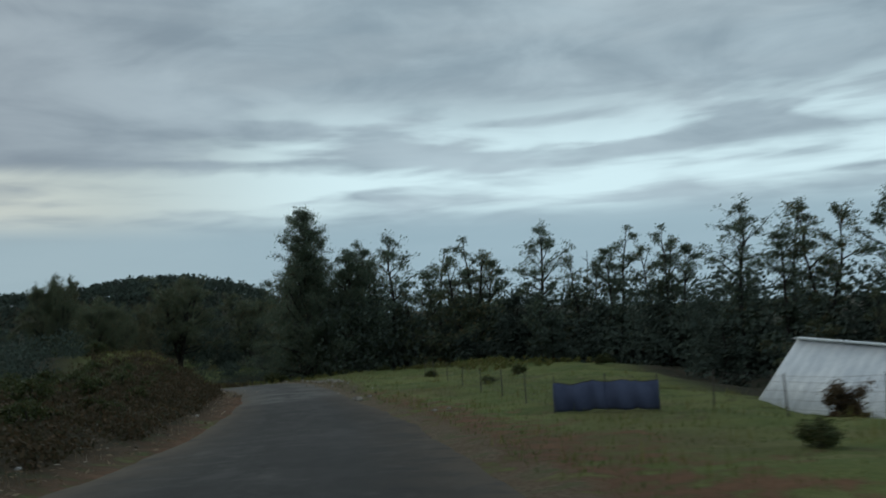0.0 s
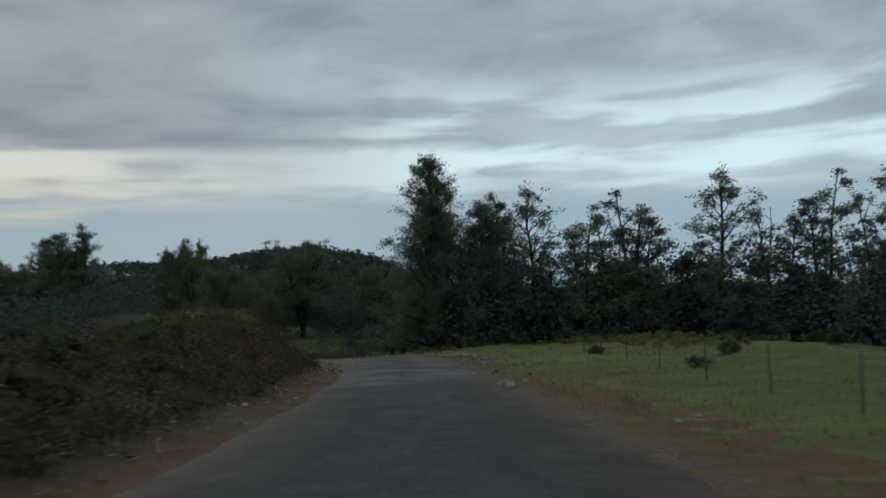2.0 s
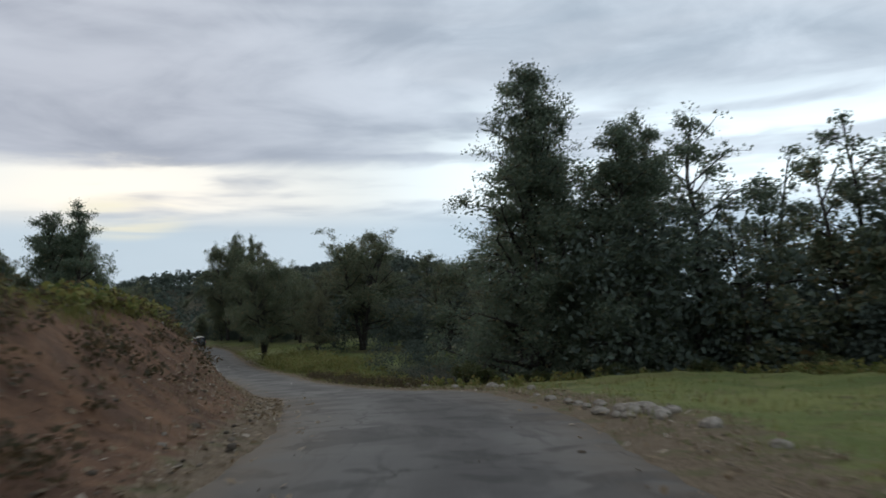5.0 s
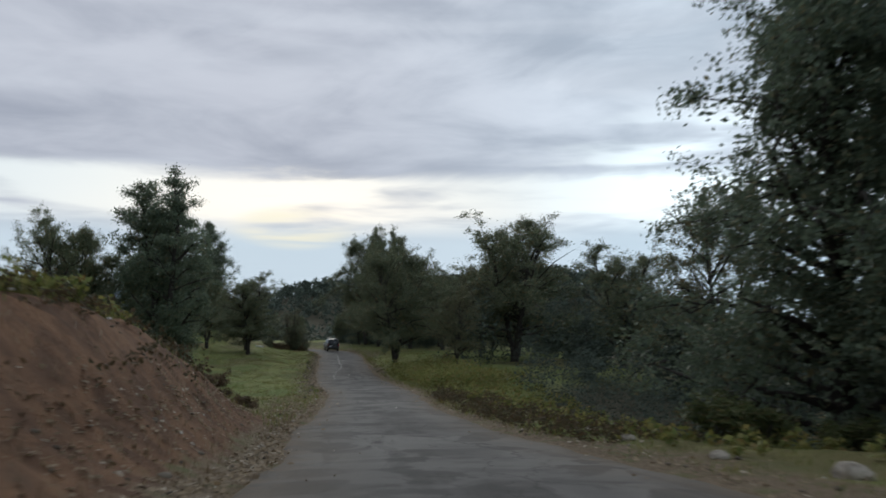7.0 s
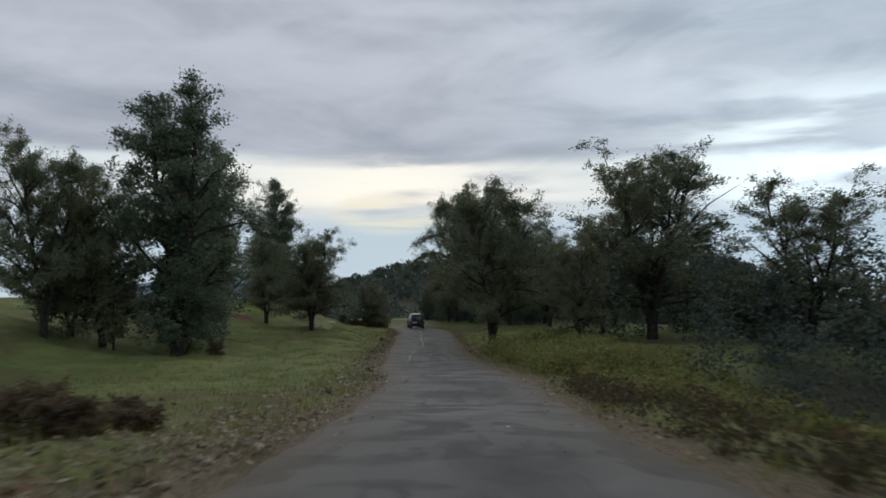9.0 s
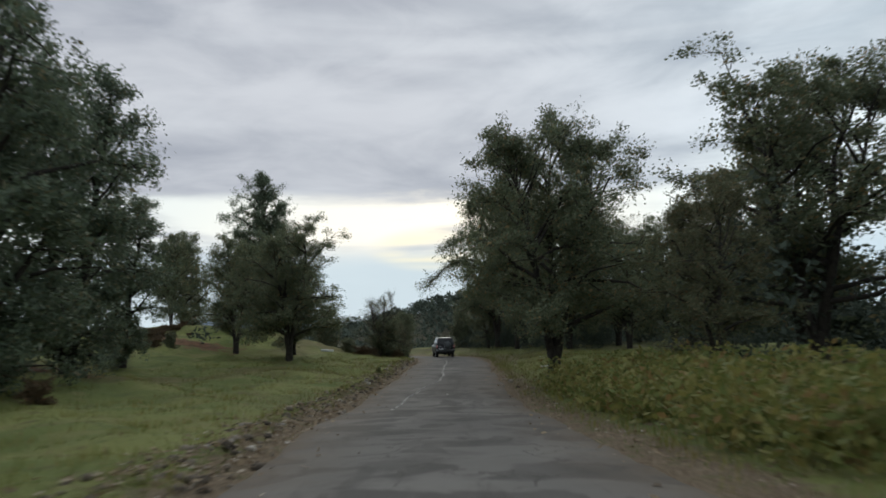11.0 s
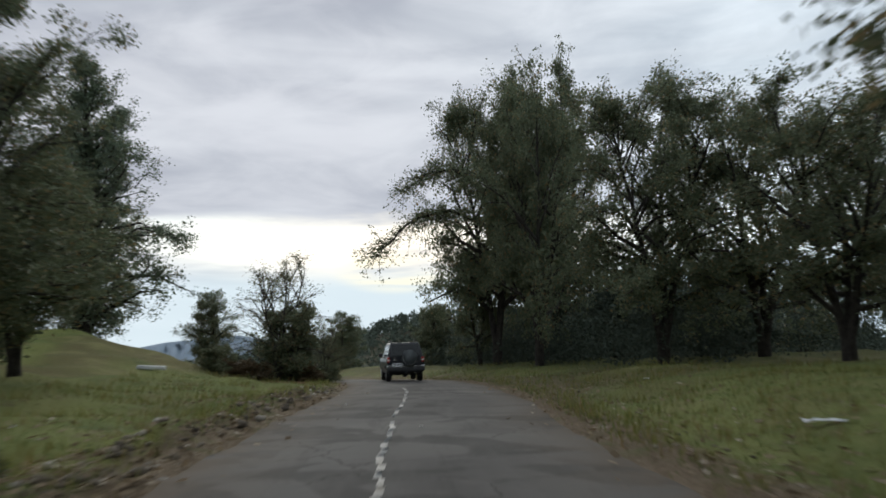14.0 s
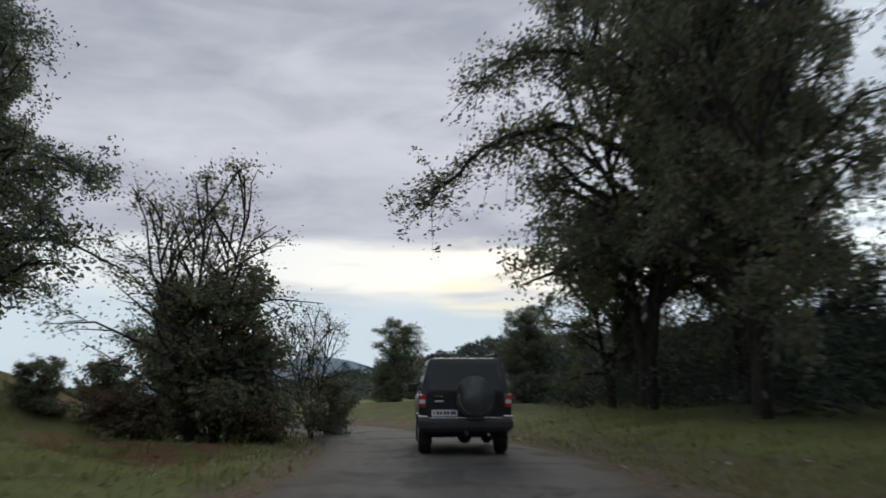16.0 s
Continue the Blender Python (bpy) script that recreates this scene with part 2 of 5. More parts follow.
def ground_nodes(nt, bsdf):
    co = coords(nt)
    big = noise_tex(nt, co, 0.22, 5.0, 0.6, 0.4)
    mid = noise_tex(nt, co, 1.3, 5.0, 0.6)
    fine = noise_tex(nt, co, 14.0, 4.0, 0.7)
    grass = mix_col(nt, smooth(nt, big, 0.35, 0.65), (0.112, 0.142, 0.042), (0.186, 0.200, 0.064))
    grass = mix_col(nt, smooth(nt, mid, 0.55, 0.75), grass, (0.105, 0.084, 0.043))
    broad = noise_tex(nt, co, 0.075, 3.0, 0.5, 0.6)
    grass = mix_col(nt, math_node(nt, "MULTIPLY", smooth(nt, broad, 0.50, 0.66), 0.7), grass, (0.120, 0.090, 0.045))
    straw = noise_tex(nt, co, 0.48, 5.0, 0.62, 0.6)
    grass = mix_col(nt, math_node(nt, "MULTIPLY", smooth(nt, straw, 0.52, 0.68), 0.75), grass, (0.205, 0.190, 0.080))
    grass = mix_col(nt, math_node(nt, "MULTIPLY", smooth(nt, straw, 0.42, 0.30), 0.6), grass, (0.060, 0.085, 0.028))
    grass = mix_col(nt, math_node(nt, "MULTIPLY", smooth(nt, fine, 0.4, 0.7), 0.45), grass, (0.045, 0.062, 0.021))
    earth = mix_col(nt, smooth(nt, mid, 0.35, 0.68), (0.095, 0.052, 0.032), (0.190, 0.104, 0.058))
    earth = mix_col(nt, smooth(nt, big, 0.58, 0.70), earth, (0.075, 0.060, 0.042))
    earth = mix_col(nt, math_node(nt, "MULTIPLY", smooth(nt, fine, 0.45, 0.75), 0.5), earth, (0.05, 0.03, 0.022))
    litter = mix_col(nt, smooth(nt, fine, 0.35, 0.7), (0.095, 0.068, 0.042), (0.21, 0.165, 0.115))
    litter = mix_col(nt, smooth(nt, mid, 0.5, 0.7), litter, (0.10, 0.10, 0.045))
    # wood floor: litter brown, with the trees' shade put into the colour
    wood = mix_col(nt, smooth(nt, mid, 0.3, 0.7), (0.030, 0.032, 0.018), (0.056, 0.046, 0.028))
    ragged = math_node(nt, "MULTIPLY_ADD", math_node(nt, "SUBTRACT", mid, 0.5), 1.1, attr(nt, "earth"))
    col = mix_col(nt, smooth(nt, ragged, 0.38, 0.62), grass, earth)
    ragged = math_node(nt, "MULTIPLY_ADD", math_node(nt, "SUBTRACT", mid, 0.5), 1.0, attr(nt, "litter"))
    col = mix_col(nt, smooth(nt, ragged, 0.35, 0.65), col, litter)
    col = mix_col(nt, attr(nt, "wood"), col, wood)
    nt.links.new(col, bsdf.inputs["Base Color"])
    both = math_node(nt, "ADD", math_node(nt, "MULTIPLY", mid, 1.5), fine)
    bump(nt, bsdf, both, 0.9, 0.09)


def leaf_nodes(a, b, c, through=0.35):
    def build(nt, bsdf):
        geo = nt.nodes.new("ShaderNodeNewGeometry")
        r = geo.outputs["Random Per Island"]
        col = mix_col(nt, smooth(nt, r, 0.0, 0.8), a, b)
        col = mix_col(nt, smooth(nt, r, 0.86, 0.97), col, c)
        nt.links.new(col, bsdf.inputs["Base Color"])
        thin = nt.nodes.new("ShaderNodeBsdfTranslucent")
        nt.links.new(col, thin.inputs["Color"])
        both = nt.nodes.new("ShaderNodeMixShader")
        both.inputs[0].default_value = through
        nt.links.new(bsdf.outputs[0], both.inputs[1])
        nt.links.new(thin.outputs[0], both.inputs[2])
        nt.links.new(both.outputs[0], nt.nodes["Material Output"].inputs["Surface"])
    return build


def plain(col, var=0.15, scale=8.0):
    return two_tone(tuple(v * (1 - var) for v in col), tuple(v * (1 + var) for v in col), scale, 90.0, 0.002, 0.1)


ASPHALT = material("asphalt", asphalt_nodes, 0.9, spec=0.16)
GROUND = material("ground", ground_nodes, 0.95, spec=0.15)
BARK = material("bark", two_tone((0.024, 0.021, 0.018), (0.052, 0.045, 0.038), 3.0, 25.0, 0.03, 0.9), 0.9)
LEAF_DARK = material("leaf_dark", leaf_nodes((0.081, 0.110, 0.076), (0.124, 0.156, 0.099), (0.161, 0.144, 0.081)), 0.6)
# leaves inside the wood: shade put into a darker green, haze into its blue
LEAF_SHADED = material("leaf_shaded", leaf_nodes((0.062, 0.078, 0.064), (0.078, 0.097, 0.076), (0.083, 0.092, 0.069), 0.15), 0.95, spec=0.05)
LEAF_OLIVE = material("leaf_olive", leaf_nodes((0.090, 0.116, 0.069), (0.143, 0.161, 0.093), (0.225, 0.166, 0.079)), 0.6)
LEAF_RUST = material("leaf_rust", leaf_nodes((0.090, 0.106, 0.061), (0.138, 0.138, 0.077), (0.198, 0.132, 0.069)), 0.65)
FERN_MAT = material("fern", leaf_nodes((0.120, 0.150, 0.042), (0.210, 0.195, 0.060), (0.22, 0.15, 0.06)), 0.7)
WEED_MAT = material("weed", leaf_nodes((0.048, 0.046, 0.022), (0.082, 0.058, 0.032), (0.13, 0.085, 0.046)), 0.75)
BRUSH_MAT = material("brown_brush", leaf_nodes((0.070, 0.058, 0.034), (0.125, 0.085, 0.048), (0.17, 0.10, 0.055)), 0.75)
SHRUB_MAT = material("shrub", leaf_nodes((0.048, 0.068, 0.025), (0.088, 0.100, 0.034), (0.125, 0.090, 0.038)), 0.65)
GRASS_MAT = material("grass", leaf_nodes((0.092, 0.124, 0.038), (0.158, 0.172, 0.058), (0.19, 0.155, 0.078)), 0.7)
DRY_MAT = material("dry_leaf", leaf_nodes((0.12, 0.085, 0.05), (0.25, 0.19, 0.12), (0.38, 0.33, 0.26)), 0.8)
def stone_nodes(nt, bsdf):
    r = nt.nodes.new("ShaderNodeNewGeometry").outputs["Random Per Island"]
    small = noise_tex(nt, coords(nt), 30.0, 4.0, 0.65)
    col = mix_col(nt, smooth(nt, r, 0.0, 0.75), (0.050, 0.040, 0.030), (0.165, 0.138, 0.105))
    col = mix_col(nt, smooth(nt, r, 0.80, 0.98), col, (0.40, 0.37, 0.32))
    col = mix_col(nt, math_node(nt, "MULTIPLY", smooth(nt, small, 0.35, 0.75), 0.4), col, (0.06, 0.05, 0.04))
    nt.links.new(col, bsdf.inputs["Base Color"])
    bump(nt, bsdf, small, 0.6, 0.01)


STONE = material("stone", stone_nodes, 0.95, spec=0.2)
PAINT_WHITE = material("road_paint", two_tone((0.12, 0.12, 0.115), (0.30, 0.30, 0.29), 3.0, 40.0, 0.002, 0.2), 0.7)


# ---- mesh helpers ----
def mesh_from(name, verts, faces, mat, flat=True):
    """A mesh from arrays; all faces have the same number of corners."""
    verts, faces = np.asarray(verts, float), np.asarray(faces, int)
    me = bpy.data.meshes.new(name)
    me.vertices.add(len(verts))
    me.vertices.foreach_set("co", verts.ravel())
    k = faces.shape[1]
    me.loops.add(faces.size)
    me.loops.foreach_set("vertex_index", faces.ravel())
    me.polygons.add(len(faces))
    me.polygons.foreach_set("loop_start", np.arange(0, faces.size, k))
    me.update(calc_edges=True)
    me.validate()
    if not flat:
        me.polygons.foreach_set("use_smooth", np.ones(len(me.polygons), bool))
    me.materials.append(mat)
    return me


def part(name, bm, mat, parent, label="", smooth_faces=False):
    me = bpy.data.meshes.new(name)
    bm.to_mesh(me)
    bm.free()
    if smooth_faces:
        me.polygons.foreach_set("use_smooth", np.ones(len(me.polygons), bool))
    me.materials.append(mat)
    ob = new(name, me)
    ob.parent = parent
    if label:
        tagged(ob, label)
    return ob


def box(bm, x0, x1, y0, y1, z0, z1, bevel=0.0, seg=2):
    made = bmesh.ops.create_cube(bm, size=1.0)["verts"]
    for v in made:
        v.co = Vector((x0 + (v.co.x + 0.5) * (x1 - x0), y0 + (v.co.y + 0.5) * (y1 - y0), z0 + (v.co.z + 0.5) * (z1 - z0)))
    if bevel:
        edges = list({e for v in made for e in v.link_edges})
        bmesh.ops.bevel(bm, geom=edges, offset=bevel, segments=seg, profile=0.6, affect="EDGES")
    return bm


def bm_box(*a, **k):
    return box(bmesh.new(), *a, **k)


def bm_cyl(r, depth, axis="Z", seg=20, centre=(0, 0, 0), r2=None):
    bm = bmesh.new()
    bmesh.ops.create_cone(bm, cap_ends=True, segments=seg, radius1=r, radius2=r if r2 is None else r2, depth=depth)
    turn = {"X": Matrix.Rotation(math.pi / 2, 4, "Y"), "Y": Matrix.Rotation(math.pi / 2, 4, "X"), "Z": Matrix.Identity(4)}[axis]
    bm.transform(Matrix.Translation(centre) @ turn)
    return bm


# ---- the lie of the land: everything hangs on the road's line ----
# x, y, z of the driven lane, and how far the asphalt reaches to its left and right
ROAD = [
    (4.0, -42.0, 3.6, 2.9, 3.7), (1.9, -21.0, 0.9, 2.9, 3.7), (-0.85, 0.0, -3.10, 5.2, 1.5), (-2.3, 11.2, -4.40, 4.9, 1.8),
    (-4.15, 23.0, -5.77, 4.2, 2.4), (-6.05, 33.5, -6.97, 3.5, 2.95), (-8.7, 46.0, -8.0, 2.8, 2.6), (-12.0, 58.5, -9.05, 2.3, 2.9),
    (-15.6, 68.9, -10.04, 2.55, 3.8), (-20.2, 78.4, -11.11, 2.55, 4.4), (-25.4, 87.4, -12.42, 2.5, 4.2), (-28.8, 92.4, -13.03, 2.7, 3.6),
    (-37.5, 106.5, -14.55, 2.8, 2.7), (-46.3, 120.6, -15.91, 3.3, 2.75), (-54.5, 131.2, -16.77, 3.5, 2.85), (-61.9, 141.5, -17.39, 3.5, 2.75),
    (-69.2, 151.6, -17.68, 3.2, 2.95), (-75.9, 161.2, -17.82, 3.15, 2.75), (-79.4, 166.3, -17.87, 3.0, 2.75), (-84.4, 172.6, -18.08, 2.9, 2.9),
    (-89.8, 178.8, -18.36, 2.7, 2.8), (-96.2, 184.1, -18.65, 2.6, 1.5), (-104.6, 188.0, -19.0, 2.6, 1.2), (-116.0, 190.3, -19.6, 2.8, 2.8),
    (-135.0, 191.0, -20.8, 2.9, 2.8)]


def glide(rows, step=0.5):
    """Points every step metres on a smooth line through the rows (Catmull-Rom), with the length run so far."""
    p = np.array(rows, float)
    p = np.vstack([2 * p[0] - p[1], p, 2 * p[-1] - p[-2]])
    out = []
    for i in range(1, len(p) - 2):
        n = max(2, int(np.linalg.norm(p[i + 1, :2] - p[i, :2]) / step))
        for u in np.arange(n) / n:
            out.append(0.5 * (2 * p[i] + (p[i + 1] - p[i - 1]) * u + (2 * p[i - 1] - 5 * p[i] + 4 * p[i + 1] - p[i + 2]) * u**2
                              + (3 * p[i] - p[i - 1] - 3 * p[i + 1] + p[i + 2]) * u**3))
    out = np.array(out)
    run = np.r_[0, np.cumsum(np.linalg.norm(np.diff(out[:, :2], axis=0), axis=1))]
    return out, run


LINE, RUN = glide(ROAD)
RUN = RUN - RUN[np.argmin(np.hypot(LINE[:, 0], LINE[:, 1]))]
WAY = np.gradient(LINE[:, :2], axis=0)
WAY /= np.linalg.norm(WAY, axis=1)[:, None]
SIDE = np.stack([WAY[:, 1], -WAY[:, 0]], 1)


def road_frame(x, y):
    """Length along the road, distance to its right, and the index of the nearest point of the line."""
    x, y = np.ravel(x), np.ravel(y)
    near = np.zeros(len(x), int)
    for a in range(0, len(x), 20000):
        b = slice(a, a + 20000)
        near[b] = np.argmin((x[b, None] - LINE[None, :, 0]) ** 2 + (y[b, None] - LINE[None, :, 1]) ** 2, axis=1)
    off = np.stack([x, y], 1) - LINE[near, :2]
    across = (off * SIDE[near]).sum(1)
    return RUN[near], np.where(across >= 0, 1, -1) * np.hypot(*off.T), near


def step(v, lo, hi):
    u = np.clip((v - lo) / (hi - lo), 0, 1)
    return u * u * (3 - 2 * u)


def waves(x, y, size, seed):
    """Cheap rolling unevenness, about -1 to 1."""
    r = np.random.RandomState(seed)
    out = 0
    for _ in range(5):
        a, k, f = r.uniform(0, 6.28), r.uniform(0.6, 1.7) * 6.28 / size, r.uniform(0, 6.28)
        out = out + np.sin((x * math.cos(a) + y * math.sin(a)) * k + f)
    return out / 3.0


def hill(x, y, cx, cy, sx, sy, top):
    return top * np.exp(-((x - cx) / sx) ** 2 - ((y - cy) / sy) ** 2)


def far_land(x, y):
    d = np.hypot(x + 40, y - 110)
    z = -34 - 26 * step(x - 0.15 * y, -10, 320) - 30 * step(d, 300, 900) - 110 * step(d, 900, 3000)
    z = z + hill(x, y, -235, 730, 125, 130, 58) + hill(x, y, -520, 680, 200, 170, 28) + hill(x, y, -430, 740, 95, 130, 31) + hill(x, y, -330, 300, 130, 110, 2)
    z = z + hill(x, y, -190, 200, 75, 80, 5) + hill(x, y, -70, 20, 60, 90, 30) + 2.5 * waves(x, y, 130, 5) * step(d, 100, 260)
    return z


def terrain(x, y):
    """Height of the ground, and how much of it is bare earth, leaf litter and wood floor coloured dark for shade."""
    shape = np.shape(x)
    x, y = np.ravel(np.asarray(x, float)), np.ravel(np.asarray(y, float))
    s, d, near = road_frame(x, y)
    zr, left, right = LINE[near, 2], LINE[near, 3], LINE[near, 4]
    dl, dr = -d - left, d - right
    lump = waves(x, y, 5.0, 1)
    roll = waves(x, y, 17.0, 2)
    # cut bank on the left as far as the bend, meadow after it
    bank = np.interp(s, [-40, 15, 30, 46, 58, 78, 90, 98, 103, 108], [0.7, 0.8, 1.05, 1.5, 2.2, 2.9, 3.1, 2.6, 1.1, 0.0])
    wide = np.interp(s, [-40, 30, 60, 100], [4.2, 4.2, 4.6, 3.0])
    rise = np.interp(s, [-40, 60, 85, 98, 112, 128, 150, 175, 200], [-0.16, -0.06, 0.07, 0.0, -0.10, -0.07, 0.03, 0.06, 0.08])
    zl = 0.10 * step(dl, 0.3, 1.2) + bank * step(dl, 0.8, 0.8 + wide) * (1 + 0.10 * roll) + rise * np.clip(dl - 2.5, 0, 34)
    zl = zl + np.where(s > 95, 0.16, 0.10) * lump * step(dl, 0.5, 3) + 0.28 * roll * step(dl, 3, 12)
    zl = zl + np.interp(s, [110, 130, 150, 200], [0, 2.2, 2.4, 1.5]) * step(dl, 16, 34)
    zl = zl + 0.20 * step(s, 134, 142) * step(s, 190, 184) * np.exp(-((dl - 0.75) / 0.4) ** 2) * (1 + 0.8 * waves(x, y, 1.9, 7))
    zl = zl + (hill(x, y, -125, 171, 16, 9, 4.0) + hill(x, y, -108, 173, 8, 8, 1.3)) * step(dl, 3, 9)
    # verge on the right, then the wooded slope
    flat = np.interp(s, [-40, 30, 50, 66, 80, 90, 98, 116, 128, 142, 160, 200], [9, 9, 13, 20, 16, 7, 3.0, 3.2, 4, 12, 24, 26])
    slope = np.interp(s, [-40, 60, 90, 115, 135, 160], [0.20, 0.13, 0.20, 0.26, 0.16, 0.12])
    hump = np.interp(s, [135, 150, 165, 190], [0.0, 0.45, 0.75, 0.6])
    zright = -0.06 * step(dr, 0.2, 1.5) + hump * step(dr, 1.5, 7) - slope * np.clip(dr - flat, 0, 45)
    zright = zright + 0.09 * lump * step(dr, 0.6, 3) + 0.25 * roll * step(dr, 3, 12)
    tuft = waves(x, y, 2.3, 9) * waves(x, y, 3.7, 12)
    zl = zl + 0.07 * tuft * step(dl, 0.6, 2.0)
    zright = zright + 0.06 * tuft * step(dr, 0.8, 2.5)
    z = zr + np.where(d < 0, zl, zright)
    inside = (d > -left - 0.25) & (d < right + 0.25)
    z = np.where(inside, zr - 0.10, z)
    away = np.abs(d)
    blend = step(away, 48, 130)
    z = z * (1 - blend) + far_land(x, y) * blend
    earth = np.where(d < 0, step(dl, -0.9, -0.4) * step(s, 109, 100) * (1 - 0.75 * step(dl, wide + 0.3, wide + 2.5)), 0.0)
    earth = np.maximum(earth, np.where(d > 0, np.interp(s, [-10, 20, 50, 62, 100], [0.62, 0.62, 0.60, 0.40, 0.0]) * step(dr, np.interp(s, [40, 60], [8.0, 3.6]), 0.2), 0))
    earth = np.maximum(earth, 0.8 * hill(x, y, -106, 160, 9, 5, 1.0))
    earth = np.maximum(earth, 0.6 * hill(x, y, -94.0, 174.5, 5, 4, 1.0) + 0.6 * hill(x, y, -84, 136, 7, 4, 1.0))
    wl = np.interp(s, [60, 100, 120, 140, 190], [1.5, 2.2, 1.1, 1.5, 1.5])
    litter = np.where(d < 0, step(dl, wl, 0.2) * step(s, 50, 66), np.maximum(step(dr, np.interp(s, [50, 64, 88, 100], [2.2, 5.5, 5.0, 2.6]), 0.2) * np.interp(s, [40, 75], [0.7, 1.0]), 0.75 * step(dr, 8, 1) * step(s, 178, 190))) * 0.85
    # dark floor where woods stand: their shade goes into the ground's colour
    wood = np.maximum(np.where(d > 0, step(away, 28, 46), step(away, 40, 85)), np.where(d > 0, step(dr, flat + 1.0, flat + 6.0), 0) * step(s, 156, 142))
    # the same tone darkens the left bank and the ground behind its crest
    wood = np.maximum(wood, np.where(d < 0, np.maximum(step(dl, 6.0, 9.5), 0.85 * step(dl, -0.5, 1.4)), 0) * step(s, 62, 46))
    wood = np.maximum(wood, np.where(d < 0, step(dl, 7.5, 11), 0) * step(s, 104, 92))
    # and, more weakly, the shade painted under the last stand on the right
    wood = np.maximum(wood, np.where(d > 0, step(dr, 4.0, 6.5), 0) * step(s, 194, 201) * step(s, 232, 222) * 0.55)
    earth = np.maximum(earth, np.where(d < 0, step(dl, 0.2, 1.0) * step(dl, 12, 8), 0) * step(s, 211, 216) * 0.55)
    earth = np.where(d < 0, earth * np.interp(s, [40, 62], [0.62, 1.0]), earth)
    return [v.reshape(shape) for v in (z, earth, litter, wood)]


def ground_z(x, y):
    return float(terrain(np.array([x]), np.array([y]))[0][0])


def build_ground():
    def axis(lo, hi, fine, far):
        mid = np.arange(lo, hi + fine, fine)
        grow = []
        w, gap = 0.0, fine
        while w < far:
            gap *= 1.22
            w += gap
            grow.append(w)
        grow = np.array(grow)
        return np.r_[lo - grow[::-1], mid, mid[-1] + grow]
    xs, ys = axis(-122, 32, 0.70, 4300), axis(-4, 204, 0.70, 4300)
    gx, gy = np.meshgrid(xs, ys)
    z, earth, litter, wood = terrain(gx, gy)
    nx, ny = len(xs), len(ys)
    i = np.arange(nx * ny).reshape(ny, nx)
    faces = np.stack([i[:-1, :-1], i[:-1, 1:], i[1:, 1:], i[1:, :-1]], -1).reshape(-1, 4)
    me = mesh_from("ground", np.stack([gx, gy, z], -1).reshape(-1, 3), faces, GROUND, flat=False)
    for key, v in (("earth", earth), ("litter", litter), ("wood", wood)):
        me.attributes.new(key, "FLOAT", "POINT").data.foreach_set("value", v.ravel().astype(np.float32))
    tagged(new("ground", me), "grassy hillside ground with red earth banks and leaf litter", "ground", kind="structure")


def build_road():
    """Patched asphalt on a slight crown, with ragged edges."""
    rng = np.random.RandomState(3)
    n = len(LINE)
    wob_l = np.convolve(rng.randn(n + 8), np.ones(9) / 9, "valid")[:n] * 0.30
    wob_r = np.convolve(rng.randn(n + 8), np.ones(9) / 9, "valid")[:n] * 0.30
    across = np.array([0.0, 0.03, 0.12, 0.3, 0.5, 0.7, 0.88, 0.97, 1.0])
    rows, edge, side_u, fresh = [], [], [], []
    for i in range(n):
        l, r = -(LINE[i, 3] + wob_l[i]), LINE[i, 4] + wob_r[i]
        for u in across:
            d = l + (r - l) * u
            z = LINE[i, 2] + 0.05 * (1 - (2 * u - 1) ** 2) - 0.012
            if u in (0.0, 1.0):
                z -= 0.16
            rows.append((LINE[i, 0] + SIDE[i, 0] * d, LINE[i, 1] + SIDE[i, 1] * d, z))
            edge.append(max(0.0, (abs(2 * u - 1) - 0.62) / 0.38))
            side_u.append(u)
            fresh.append(float(max(step(RUN[i], 52, 44), 0.30 * step(RUN[i], 96, 110))))
    k = len(across)
    i = np.arange(n * k).reshape(n, k)
    faces = np.stack([i[:-1, :-1], i[:-1, 1:], i[1:, 1:], i[1:, :-1]], -1).reshape(-1, 4)
    me = mesh_from("road", rows, faces, ASPHALT, flat=False)
    me.attributes.new("edge", "FLOAT", "POINT").data.foreach_set("value", np.array(edge, np.float32))
    me.attributes.new("fresh", "FLOAT", "POINT").data.foreach_set("value", np.array(fresh, np.float32))
    me.attributes.new("along", "FLOAT", "POINT").data.foreach_set("value", np.repeat(RUN, k).astype(np.float32))
    me.attributes.new("across", "FLOAT", "POINT").data.foreach_set("value", np.array(side_u, np.float32))
    tagged(new("road", me), "worn grey asphalt mountain road with patches and broken edges", "road", kind="structure")


build_ground()
build_road()


# ---- trees ----
def tube(nodes, radii, sides):
    """A tapered tube along the nodes, as arrays."""
    nodes, radii = np.asarray(nodes, float), np.asarray(radii, float)
    way = np.gradient(nodes, axis=0)
    way /= np.linalg.norm(way, axis=1)[:, None] + 1e-9
    side = np.cross(way, [0.31, 0.17, 0.93])
    side /= np.linalg.norm(side, axis=1)[:, None] + 1e-9
    up = np.cross(way, side)
    a = np.arange(sides) * 2 * np.pi / sides
    ring = nodes[:, None] + radii[:, None, None] * (np.cos(a)[None, :, None] * side[:, None] + np.sin(a)[None, :, None] * up[:, None])
    n = len(nodes)
    i = np.arange(n * sides).reshape(n, sides)
    j = np.roll(i, -1, 1)
    faces = np.stack([i[:-1], j[:-1], j[1:], i[1:]], -1).reshape(-1, 4)
    return ring.reshape(-1, 3), faces


def join(pieces):
    verts, faces, base = [], [], 0
    for v, f in pieces:
        verts.append(v)
        faces.append(f + base)
        base += len(v)
    return np.concatenate(verts), np.concatenate(faces)


